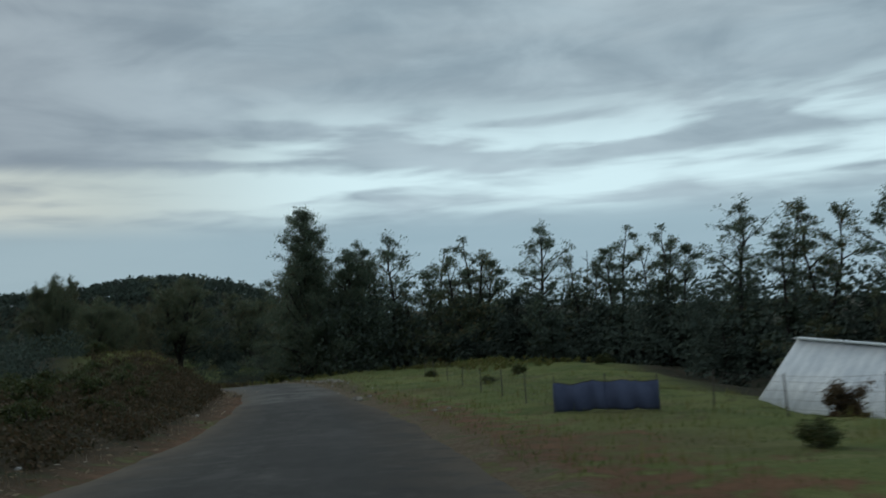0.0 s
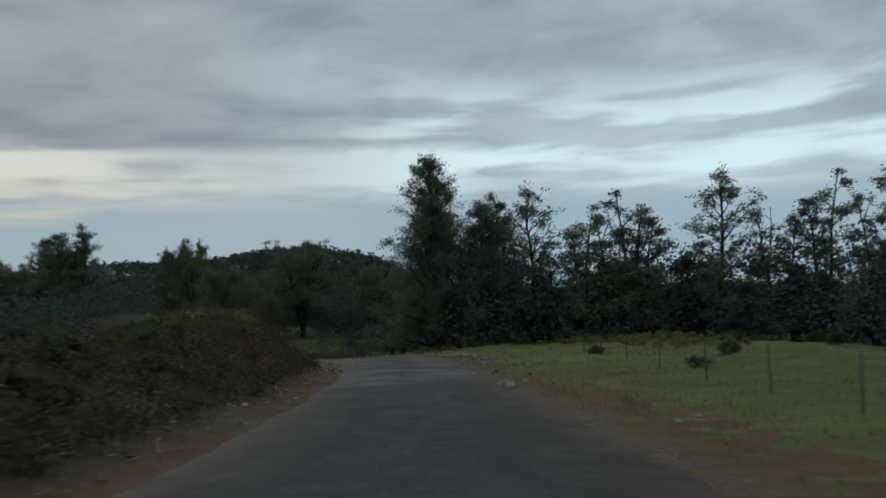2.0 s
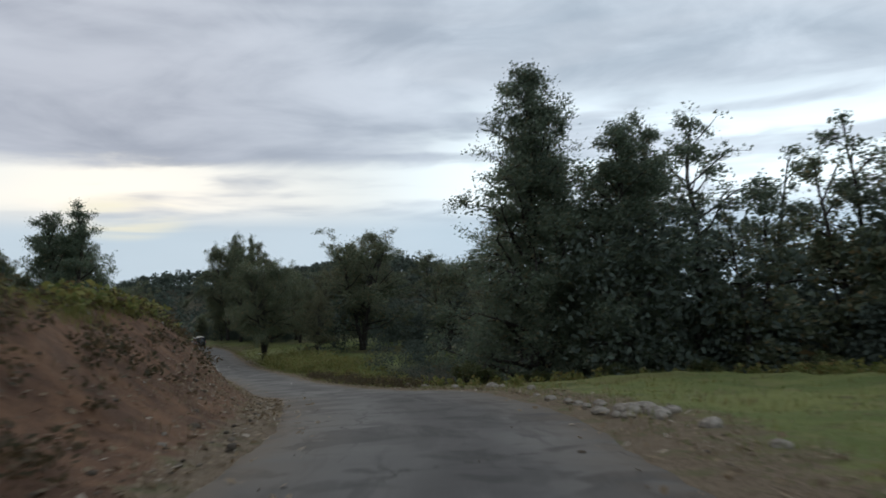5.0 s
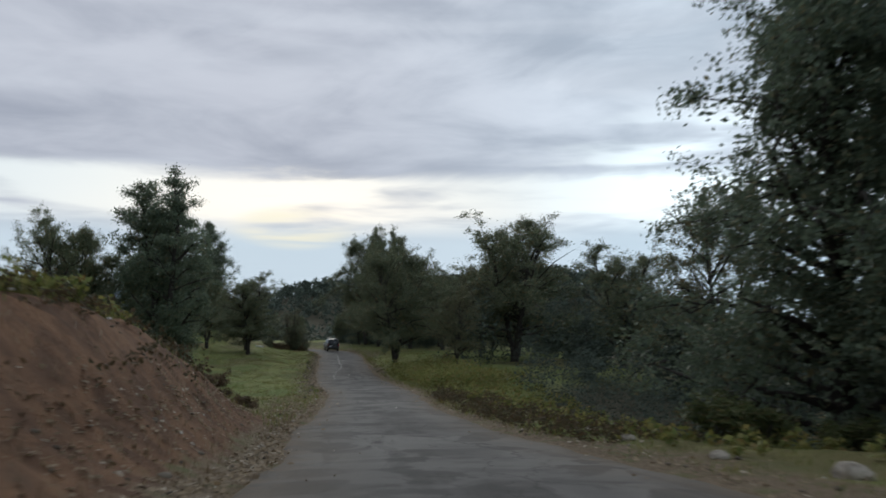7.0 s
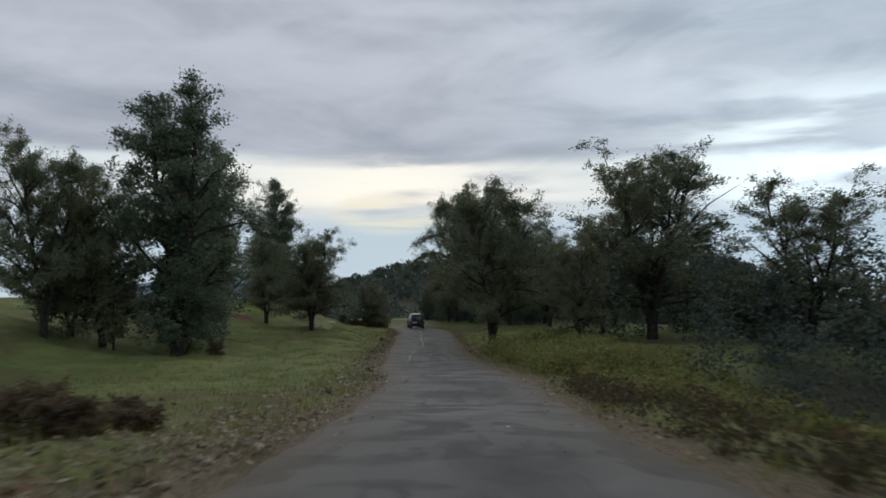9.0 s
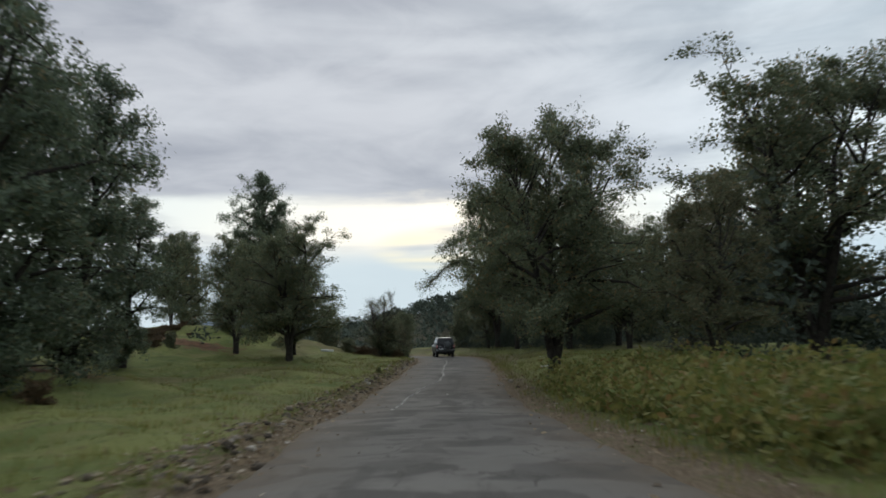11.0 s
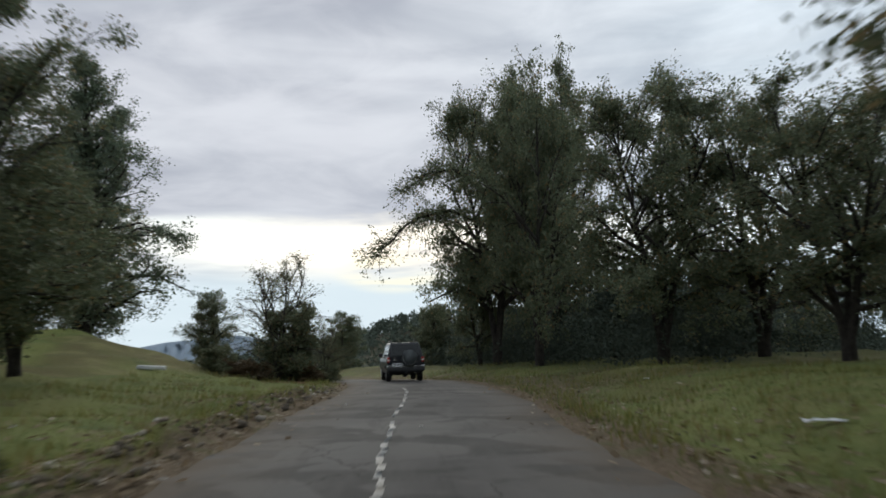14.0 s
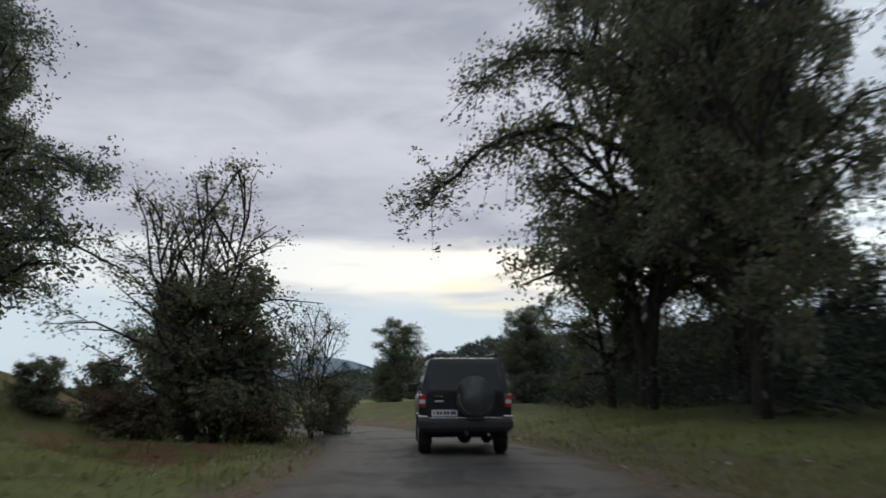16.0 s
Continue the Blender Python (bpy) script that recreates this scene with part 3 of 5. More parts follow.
def leaves_at(rng, centres, each, spread, size, flat=0.5):
    """Small folded leaf sprays round the centres: rhombs of random turn."""
    c = np.repeat(centres, each, axis=0)
    c = c + rng.randn(len(c), 3) * spread * np.array([1, 1, 0.75])
    n = len(c)
    a = rng.randn(n, 3) * np.array([1, 1, flat]) + np.array([0, 0, -0.25])
    a /= np.linalg.norm(a, axis=1)[:, None]
    b = np.cross(a, rng.randn(n, 3))
    b /= np.linalg.norm(b, axis=1)[:, None] + 1e-9
    ln = size * rng.uniform(0.6, 1.35, n)[:, None]
    a, b = a * ln, b * ln * 0.52
    verts = np.stack([c - a, c + b - a * 0.1, c + a, c - b + a * 0.1], 1).reshape(-1, 3)
    return verts, np.arange(4 * n).reshape(n, 4)


PROFILE = {
    "oak": ([0, 0.12, 0.35, 0.6, 0.82, 1.0], [0.75, 1.0, 1.0, 0.92, 0.64, 0.22]),
    "column": ([0, 0.15, 0.4, 0.65, 0.85, 1.0], [0.85, 1.0, 0.98, 0.80, 0.50, 0.15]),
    "spire": ([0, 0.1, 0.3, 0.5, 0.75, 1.0], [0.6, 0.95, 1.0, 0.92, 0.68, 0.3]),
    "open": ([0, 0.2, 0.5, 0.75, 0.9, 1.0], [0.5, 0.65, 0.95, 0.95, 0.7, 0.35]),
}


def grow(seed, high, wide, bare, girth, style, limbs, leaf, each, spread, fill=0.0, forks=1, lean=0.0, twigs=1.0, dense=1.0):
    """Trunk and crown meshes of one tree: high and wide in metres, bare the height of the clear stem."""
    rng = np.random.RandomState(seed)
    wood, tips = [], []
    heads = []
    for k in range(forks):
        az = rng.uniform(0, 6.28) if forks == 1 else 6.28 * k / forks + rng.uniform(-0.4, 0.4)
        out = 0.0 if forks == 1 else wide * rng.uniform(0.12, 0.2)
        n = 11
        u = np.linspace(0, 1, n)
        wob = np.cumsum(rng.randn(n, 2) * 0.016 * high, axis=0) * u[:, None] * 0.6
        start = 0.0 if forks == 1 else 0.35
        open_out = out * np.clip((u - start * bare / high) * 1.3, 0, 1)
        top = high * (1 if k == 0 else rng.uniform(0.82, 0.97))
        nodes = np.stack([wob[:, 0] + np.cos(az) * open_out + lean * u * high, wob[:, 1] + np.sin(az) * open_out, u * top], 1)
        nodes[0, :2], nodes[0, 2] = 0, -0.5
        radii = girth * (1 - u) ** (1.1 if style == "oak" else 0.75) * (1 if forks == 1 else 0.8) + 0.02
        radii[0] *= 1.5
        wood.append(tube(nodes, radii, 9))
        heads.append(nodes)
    for i in range(limbs):
        nodes = heads[i % forks]
        u = ((i + rng.uniform(0, 1)) / limbs) ** 0.9
        h = bare + (nodes[-1, 2] - bare) * u * 0.97
        root = np.array([np.interp(h, nodes[:, 2], nodes[:, a]) for a in (0, 1)] + [h])
        reach = wide / 2 * np.interp(u, *PROFILE[style]) * (rng.uniform(0.74, 1.12) if style == "oak" else rng.uniform(0.45, 1.2))
        if forks > 1:
            reach *= 0.85
        az = i * 2.39996 + rng.uniform(-0.5, 0.5)
        rise = radians(rng.uniform(-6, 34) + (52 if style == "oak" else 44) * u)
        way = np.array([np.cos(az) * np.cos(rise), np.sin(az) * np.cos(rise), np.sin(rise)])
        k = 7
        t = np.linspace(0, 1, k)
        bend = np.cumsum(rng.randn(k, 3) * 0.06 * reach, axis=0)
        path = root + way * (t * reach)[:, None] + bend * t[:, None] + np.array([0, 0, 1]) * (0.16 * reach * (t**2) - 0.22 * reach * t**4)[:, None]
        r0 = max(0.025, girth * 0.42 * (1 - u) ** 0.8 + 0.02)
        wood.append(tube(path[::2], (r0 * (1 - t) ** 0.8 + 0.010)[::2], 4 if twigs < 0.5 else 5))
        tips.append(path[3:])
        for j in range(rng.randint(4, 7)):
            a = rng.uniform(0.25, 0.98)
            p = np.array([np.interp(a, t, path[:, q]) for q in range(3)])
            w = way + rng.randn(3) * np.array([0.75, 0.75, 0.45])
            w /= np.linalg.norm(w)
            ln = reach * rng.uniform(0.22, 0.45)
            v = np.linspace(0, 1, 4)
            twig = p + w * (v * ln)[:, None] + rng.randn(4, 3) * 0.04 * ln * v[:, None] - np.array([0, 0, 0.45 if style in ("column", "spire") else 0.15]) * (ln * v**2)[:, None]
            if rng.uniform() < twigs:
                wood.append(tube(twig[::3] if twigs < 0.5 else twig, (0.3 * r0 * (1 - v) + 0.008)[::3] if twigs < 0.5 else 0.3 * r0 * (1 - v) + 0.008, 3))
            tips.append(twig[1:])
            for _ in range(2):
                w2 = w + rng.randn(3) * 0.7
                w2 /= np.linalg.norm(w2)
                tips.append((twig[2] + w2 * np.linspace(0.3, 1, 3)[:, None] * ln * 0.6))
    wood_v, wood_f = join(wood)
    tips = np.concatenate(tips)
    height_u = np.clip((tips[:, 2] - bare) / (high - bare), 0, 1)
    # clumps: tight tufts of leaves on some twig ends, fewer of them towards the top
    kept = tips[rng.uniform(0, 1, len(tips)) < np.interp(height_u, [0, 0.5, 0.8, 0.92, 1.0], [0.92, 0.92, 0.84, 0.66, 0.45] if style == "oak" else [0.86, 0.84, 0.60, 0.32, 0.24]) * dense]
    count = np.maximum(2, np.round(each * rng.gamma(2.5, 1 / 2.5, len(kept)))).astype(int)
    crown = [leaves_at(rng, np.repeat(kept, count, axis=0), 1, spread, leaf)]
    if fill:
        # heavier sprays inside the crown, where hardly any light comes through
        inner = tips * np.stack([0.25 + 0.68 * rng.uniform(0, 1, len(tips))] * 2 + [np.ones(len(tips))], 1)
        inner = inner[height_u < fill * rng.uniform(0.35, 0.95, len(tips))]
        crown.append(leaves_at(rng, inner, 3, spread * 1.6, leaf * 1.8))
    cv, cf = join(crown)
    return mesh_from("trunk", wood_v, wood_f, BARK, flat=False), cv, cf


def tree_thing(name, label, category, mat, *a, group="", **k):
    trunk, cv, cf = grow(*a, **k)
    root = new(name)
    t = new("trunk", trunk)
    t.parent = root
    c = new("crown", mesh_from("crown", cv, cf, mat))
    c.parent = root
    tagged(root, label, category, group)
    root["high"] = float(np.percentile(cv[:, 2], 99.9)) if k.get("dense", 1.0) > 0.1 else float(a[1])
    return root


KINDS = {}


def kind_of(key):
    """The first tree of each kind; the others are copies of it."""
    rows = {
        # name, label, material, seed, high, wide, bare, girth, style, limbs, leaf, each, spread, fill, forks
        "big": ("tree", "tall broadleaf tree, dark green and leafy to the ground", LEAF_DARK, 11, 20, 11.5, 0.9, 0.42, "column", 88, 0.088, 25, 0.25, 1.0, 1),
        "oak_a": ("tree", "spreading oak with a short thick trunk and dark crown", LEAF_OLIVE, 21, 15, 14, 2.6, 0.36, "oak", 66, 0.088, 28, 0.26, 0.72, 3),
        "oak_b": ("tree", "round-crowned broadleaf tree with thinning autumn leaves", LEAF_OLIVE, 22, 14, 12, 2.2, 0.32, "oak", 52, 0.092, 19, 0.23, 0.55, 3),
        "oak_c": ("tree", "broadleaf tree with an open crown turning brown", LEAF_RUST, 23, 15, 12, 2.6, 0.32, "oak", 50, 0.092, 18, 0.23, 0.55, 3),
        "spire_a": ("tree", "tall narrow tree with drooping dark green foliage", LEAF_DARK, 31, 17, 10.0, 0.8, 0.34, "spire", 66, 0.090, 23, 0.26, 1.0, 2),
        "sparse_a": ("tree", "tall thin tree with a ragged open crown", LEAF_DARK, 41, 17, 6.8, 3.6, 0.24, "open", 32, 0.11, 8, 0.20, 0.35, 1),
        "sparse_b": ("tree", "slender forest tree with tufts of leaves at its top", LEAF_DARK, 42, 16, 6.2, 4.0, 0.22, "open", 30, 0.11, 8, 0.20, 0.3, 2),
        "sparse_c": ("tree", "slim tree with leafy top and a bare lower stem", LEAF_OLIVE, 43, 15, 6.2, 3.6, 0.22, "open", 30, 0.11, 8, 0.20, 0.3, 2),
        "round": ("tree", "small round-headed tree with a short dark trunk", LEAF_OLIVE, 51, 12, 9, 1.8, 0.30, "oak", 44, 0.092, 18, 0.24, 0.95, 2),
        "snag": ("dead_tree", "thin bare dead tree with broken limbs", LEAF_RUST, 44, 15, 2.4, 6.0, 0.12, "open", 10, 0.06, 1, 0.1, 0.0, 1),
        "fill_a": ("tree", "dense understorey tree at the edge of the wood, coloured dark for shade", LEAF_SHADED, 61, 9, 8, 0.4, 0.16, "column", 16, 0.20, 5, 0.36, 0.8, 1),
        "fill_b": ("tree", "young tree in the wood, coloured dark for shade", LEAF_SHADED, 62, 11, 6.5, 0.6, 0.17, "spire", 16, 0.20, 5, 0.36, 0.8, 1),
        "fill_c": ("tree", "olive young tree at the edge of the wood", LEAF_OLIVE, 63, 9, 8, 0.8, 0.15, "oak", 16, 0.16, 7, 0.30, 0.7, 2),
    }
    if key not in KINDS:
        nm, label, mat, seed, high, wide, bare, girth, style, limbs, leaf, each, spread, fill, forks = rows[key]
        root = tree_thing(nm, label, "tree", mat, seed, high, wide, bare, girth, style, limbs, leaf, each, spread, fill=fill, forks=forks, twigs=0.3 if key[:4] in ("fill", "spar") else 0.8, dense=0.05 if key == "snag" else 1.0, group="trees of the mountain wood")
        root.matrix_basis = Matrix.Translation((0, 0, -400))
        KINDS[key] = [root, False]
    return KINDS[key]


def plant(key, x, y, top=None, high=None, wide=1.0, turn=None, sink=0.15, label=""):
    """Sets a tree of a kind so that its top stands at that height."""
    entry = kind_of(key)
    root = entry[0]
    z = ground_z(x, y) - sink
    full = root["high"]
    tall = (top - z) if top is not None else (high or full)
    f = tall / full
    turn = random.uniform(0, 360) if turn is None else turn
    m = pose(x, y, z, 0, 0, turn) @ Matrix.Diagonal((f * wide, f * wide, f, 1))
    if entry[1]:
        ob = copy_thing(root, m @ Matrix.Diagonal((*(1 / v for v in root.scale), 1)))
    else:
        root.matrix_basis, entry[1] = m, True
        ob = root
    if label:
        tagged(ob, label)
    return ob


random.seed(7)
# the big tree at the bend and the row beside it
plant("big", -17.2, 102.0, top=6.4, wide=0.95, turn=40)
plant("spire_a", -11.4, 97.4, top=1.9, wide=1.1, turn=75)
plant("spire_a", -14.4, 99.6, top=-0.6, wide=1.0, turn=190)
plant("sparse_a", -7.6, 103.2, top=3.3, wide=1.15, turn=200)
plant("sparse_c", -10.2, 104.6, top=0.6, wide=1.1)
plant("sparse_b", -2.6, 108.4, top=1.2, wide=1.15)
plant("sparse_c", -4.6, 101.5, top=-3.6, wide=1.2)
plant("sparse_c", 1.4, 101.6, top=0.6, wide=1.15)
plant("sparse_b", 2.9, 103.6, top=2.3, wide=1.2)
plant("sparse_a", 8.0, 90.3, top=2.7, wide=1.2, turn=130)
plant("snag", 15.1, 105.5, top=0.1, label="thin bare dead tree in the row of the wood")
plant("sparse_b", 15.5, 88.5, top=1.8, wide=1.15)
plant("sparse_c", 12.6, 90.4, top=-0.8, wide=1.1)
plant("sparse_c", 19.2, 86.2, top=0.5)
plant("sparse_b", 20.2, 84.5, top=1.6, wide=1.15)
plant("sparse_a", 21.7, 72.7, top=2.6, wide=1.1)
plant("sparse_b", 23.2, 67.7, top=1.4, wide=1.2)
plant("sparse_c", 24.9, 66.0, top=1.9, wide=1.1)
plant("sparse_a", 27.5, 61.0, top=1.8, wide=1.1)
plant("sparse_b", 30.0, 54.0, top=1.6, wide=1.1)
# younger growth under and between the row
for x, y, top, key in ((-10.4, 112.4, -3.0, "fill_a"), (-6.6, 114.8, -2.6, "fill_b"), (-0.2, 119.4, -2.8, "fill_a"), (3.6, 119.5, -1.0, "fill_c"), (6.2, 97.6, -0.8, "fill_b"), (8.2, 99.8, -1.8, "fill_a"),
                       (12.6, 99.4, -1.2, "fill_b"), (14.2, 92.4, -2.2, "fill_a"), (18.2, 88.0, -2.4, "fill_b"), (21.6, 83.0, -2.4, "fill_a"), (17.8, 82.4, -1.6, "fill_b"), (23.0, 78.0, -1.4, "fill_a"),
                       (25.4, 72.0, -1.4, "fill_b"), (27.0, 67.6, -1.6, "fill_a"), (29.4, 62.4, -1.8, "fill_b"), (31.8, 56.0, -2.0, "fill_a"), (1.0, 104.0, -1.5, "fill_c"), (10.0, 106.0, -2.1, "fill_a")):
    plant(key, x, y - 3.0, top=top - 3.2, wide=1.25)
# trees round the straight
plant("oak_a", -62.2, 151.3, top=-2.6, wide=0.92, turn=140)
plant("oak_c", -52.8, 148.1, top=-8.2, wide=0.9, turn=75)
plant("oak_b", -51.2, 160.6, top=0.7, wide=1.15, turn=80)
plant("oak_b", -38.8, 162.7, top=-2.8, wide=1.2, turn=210)
plant("oak_c", -58.2, 166.5, top=-5.0, wide=0.85)
plant("oak_c", -26.5, 150.6, top=1.2, wide=0.95)
plant("spire_a", -74.4, 128.2, top=2.7, wide=1.05, turn=10)
plant("oak_a", -80.4, 122.0, top=-1.6, wide=0.78, turn=300)
plant("round", -79.2, 125.6, top=-5.4, wide=0.95, turn=70)
plant("fill_c", -82.0, 125.0, high=7.5, wide=1.1)
plant("fill_c", -86.2, 127.4, high=8.0, wide=1.0)
plant("fill_c", -77.6, 125.4, high=5.0, wide=1.1)
plant("spire_a", -82.5, 136.3, top=0.8, wide=1.0, turn=250)
plant("spire_a", -88.8, 143.2, top=-5.2, wide=1.0, turn=200)
plant("oak_c", -87.5, 129.5, top=-2.2, wide=0.7)
plant("oak_a", -88.3, 156.9, top=-6.2, wide=1.06, turn=33)
plant("round", -91.8, 160.6, top=-9.4, wide=1.1, turn=15)
plant("round", -98.5, 160.0, top=-6.5, wide=0.9)
plant("round", -119.8, 168.1, top=-3.9, wide=0.7, turn=20)
plant("round", -131.7, 178.5, top=-2.0, wide=0.8, turn=140)
plant("round", -111.0, 174.2, top=-5.5, wide=0.8)
plant("big", -113.2, 176.2, top=3.2, wide=0.95, turn=160)
# the stand on the right at the end
STAND = plant("oak_a", -92.3, 193.3, top=3.2, wide=0.62, turn=100)
plant("round", -94.6, 194.8, top=-9.4, wide=0.75, turn=40)
plant("oak_b", -88.9, 193.6, top=2.9, wide=0.55, turn=15)
plant("oak_c", -90.2, 198.8, top=1.6, wide=0.7, turn=10)
plant("oak_b", -86.6, 188.2, top=-0.6, wide=0.62, turn=170)
plant("oak_a", -77.4, 182.6, top=-3.0, wide=0.82, turn=120)
plant("oak_b", -73.6, 185.4, top=-4.6, wide=0.95)
plant("oak_c", -68.0, 190.0, top=-4.2, wide=1.0)
plant("oak_c", -53.7, 168.3, top=0.7, wide=0.85, turn=60)
plant("oak_b", -63.8, 173.5, top=-8.0, wide=0.95)
plant("oak_b", -62.0, 179.8, top=-7.0, wide=0.95)
plant("oak_b", -69.2, 177.6, top=-6.4, wide=0.95)
plant("fill_a", -86.0, 198.6, high=5.5, wide=1.2)
plant("fill_a", -83.0, 199.4, high=5.5, wide=1.2)
plant("round", -117.2, 206.3, top=-13.4, wide=1.05)
plant("round", -104.4, 203.7, top=-13.2, wide=1.15)
plant("round", -114.0, 187.0, top=-12.2, wide=0.9)
plant("oak_b", -116.0, 178.2, top=-2.5, wide=0.8, turn=35)


def scatter(keys, count, spots, lo, hi, seed, wide=1.0, cap=99.0):
    rng = random.Random(seed)
    for _ in range(count):
        for _ in range(60):
            x, y = spots(rng)
            s, d, near = road_frame([x], [y])
            i = near[0]
            if not (-LINE[i, 3] - 5 < d[0] < LINE[i, 4] + 5):
                break
        else:
            continue
        tall = min(rng.uniform(lo, hi), cap + rng.uniform(-1.5, 0.7) - ground_z(x, y))
        if tall > 2.5:
            plant(rng.choice(keys), x, y, high=tall, wide=wide * rng.uniform(0.85, 1.2) * (1.0 if tall > 6 else 1.4), turn=rng.uniform(0, 360))


def beside(s0, s1, d0, d1):
    """Spots between two lengths of the road and two distances to its right."""
    def pick(rng):
        i = int(np.argmin(np.abs(RUN - rng.uniform(s0, s1))))
        d = rng.uniform(d0, d1)
        return LINE[i, 0] + SIDE[i, 0] * d, LINE[i, 1] + SIDE[i, 1] * d
    return pick


def within(x0, x1, y0, y1):
    return lambda rng: (rng.uniform(x0, x1), rng.uniform(y0, y1))


DARK = ["fill_a", "fill_b", "fill_c"]
TALL = ["fill_b", "sparse_a", "sparse_b", "sparse_c"]
scatter(DARK, 12, beside(2, 75, 22, 40), 7, 11, 1, 1.2, -6.0)
scatter(["fill_b", "fill_b", "sparse_c", "fill_a"], 22, beside(-8, 48, 30, 52), 12, 17, 2, 1.0, -2.4)
scatter(DARK, 8, within(-18, 24, 104, 125), 8, 13, 3, 1.2, -5.6)
scatter(TALL, 8, within(-15, 30, 115, 150), 11, 17, 4, 1.0, -2.8)
scatter(DARK, 12, within(-54, -14, 146, 186), 4, 9, 5, 1.3, -10.5)
scatter(DARK, 8, within(-92, -54, 200, 222), 5, 9, 6, 1.3, -11.5)
scatter(DARK, 5, within(-114, -95, 100, 126), 5, 8, 8, 1.2, -9.0)
scatter(DARK, 6, beside(98, 126, -52, -32), 5, 8, 13, 1.2, -10.0)
scatter(DARK, 8, within(-170, -100, 212, 290), 4, 8, 10, 1.3, -16.5)
scatter(DARK, 8, beside(97, 124, 15, 30), 4, 7, 11, 1.3, -13.0)
scatter(DARK, 8, beside(76, 98, 24, 42), 6, 11, 12, 1.3, -7.0)


def understorey():
    """The tangle of young growth that closes the wood between the trunks."""
    rng = random.Random(5)
    nrng = np.random.RandomState(15)
    pieces = []
    for count, spots, lo, hi, cap, *near_by in (
            (180, beside(0, 78, 24, 56), 13, 20, -3.2), (150, within(-16, 40, 90, 134), 15, 24, -3.2), (34, beside(106, 138, 12, 28), 2.5, 5, -11.5, 1), (110, within(-56, -12, 148, 192), 5, 11, -9.0),
            (120, within(-97, -62, 196, 214), 4, 8, -11.5, 1), (40, within(-108, -96, 203, 214), 2, 4, -15.0, 1), (24, within(-118, -92, 98, 130), 3, 6, -9.5), (40, beside(98, 128, -58, -32), 4, 8, -10.0),
            (30, beside(50, 94, -50, -26), 2, 4, -7.5), (60, within(-180, -98, 210, 300), 3, 8, -17.0), (90, beside(0, 58, -28, -10), 0.9, 1.9, 50.0, 1), (50, beside(58, 90, -27, -12), 0.8, 1.7, 50.0, 1),
            (50, beside(74, 98, 26, 46), 5, 11, -8.0), (70, beside(198, 222, 10, 17), 1.2, 3.4, 50.0, 1), (14, within(-150, -104, 150, 182), 0.8, 2.0, -13.0)):
        for _ in range(count):
            x, y = spots(rng)
            s, d, near = road_frame([x], [y])
            if -LINE[near[0], 3] - 6 < d[0] < LINE[near[0], 4] + 7:
                continue
            z = ground_z(x, y)
            tall = min(rng.uniform(lo, hi), cap + rng.uniform(-2.0, 0.8) - z)
            if tall < 0.7:
                continue
            m = int(38 + 7 * tall)
            u = nrng.uniform(0, 1, m) ** 0.9
            r = (1.0 + 0.17 * tall) * np.sqrt(1.03 - u**2.4) * np.sqrt(nrng.uniform(0.1, 1, m)) * (1 + 0.25 * np.sin(u * 9 + x)) * np.minimum(1, 0.35 + 1.8 * u)
            az = nrng.uniform(0, 6.28, m)
            c = np.stack([x + np.cos(az) * r, y + np.sin(az) * r, z + u * tall], 1)
            pieces.append(leaves_at(nrng, c, 6, 0.36, 0.105, 0.8) if near_by else leaves_at(nrng, c, 2, 0.32, 0.19, 0.8))
    v, f = join(pieces)
    tagged(new("understorey", mesh_from("understorey", v, f, LEAF_SHADED)), "tangled young growth between the trees, wood shade in its dark colour", "undergrowth", kind="stuff")


understorey()


def bough(tree, path, girth, seed):
    """A long drooping limb of a tree, with its twigs and leaves."""
    rng = np.random.RandomState(seed)
    p = np.array(path, float)
    t = np.linspace(0, len(p) - 1, 16)
    nodes = np.stack([np.interp(t, np.arange(len(p)), p[:, k]) for k in range(3)], 1)
    nodes[1:-1] = (nodes[:-2] + 2 * nodes[1:-1] + nodes[2:]) / 4 + rng.randn(14, 3) * 0.05
    u = np.linspace(0, 1, 16)
    wood, tips = [tube(nodes, girth * (1 - u) ** 0.8 + 0.012, 6)], [nodes[6:]]
    for i in range(3, 16):
        for _ in range(4):
            w = (nodes[-1] - nodes[0]) / np.linalg.norm(nodes[-1] - nodes[0]) * 0.7 + rng.randn(3) * np.array([0.8, 0.8, 0.7])
            w /= np.linalg.norm(w)
            v = np.linspace(0, 1, 4)
            twig = nodes[i] + w * (v * rng.uniform(0.6, 2.3))[:, None] - np.array([0, 0, 0.6]) * (v**2)[:, None]
            wood.append(tube(twig, 0.02 * (1 - v) + 0.006, 3))
            tips.append(twig[1:])
    v, f = join(wood)
    limb = new("bough", mesh_from("bough", v, f, BARK, flat=False))
    cv, cf = leaves_at(rng, np.concatenate(tips), 15, 0.2, 0.085)
    spray = new("leaf_spray", mesh_from("leaf_spray", cv, cf, LEAF_OLIVE))
    for ob in (limb, spray):
        ob.parent = tree
        ob.matrix_parent_inverse = tree.matrix_basis.inverted()


bough(STAND, [(-92.0, 192.4, -9.0), (-94.0, 190.9, -7.6), (-95.8, 189.4, -8.0), (-97.2, 188.0, -9.6), (-97.7, 187.4, -10.8)], 0.16, 3)
bough(STAND, [(-91.9, 192.4, -7.0), (-93.4, 190.4, -5.0), (-94.8, 188.8, -5.4), (-95.8, 187.8, -6.6)], 0.13, 6)


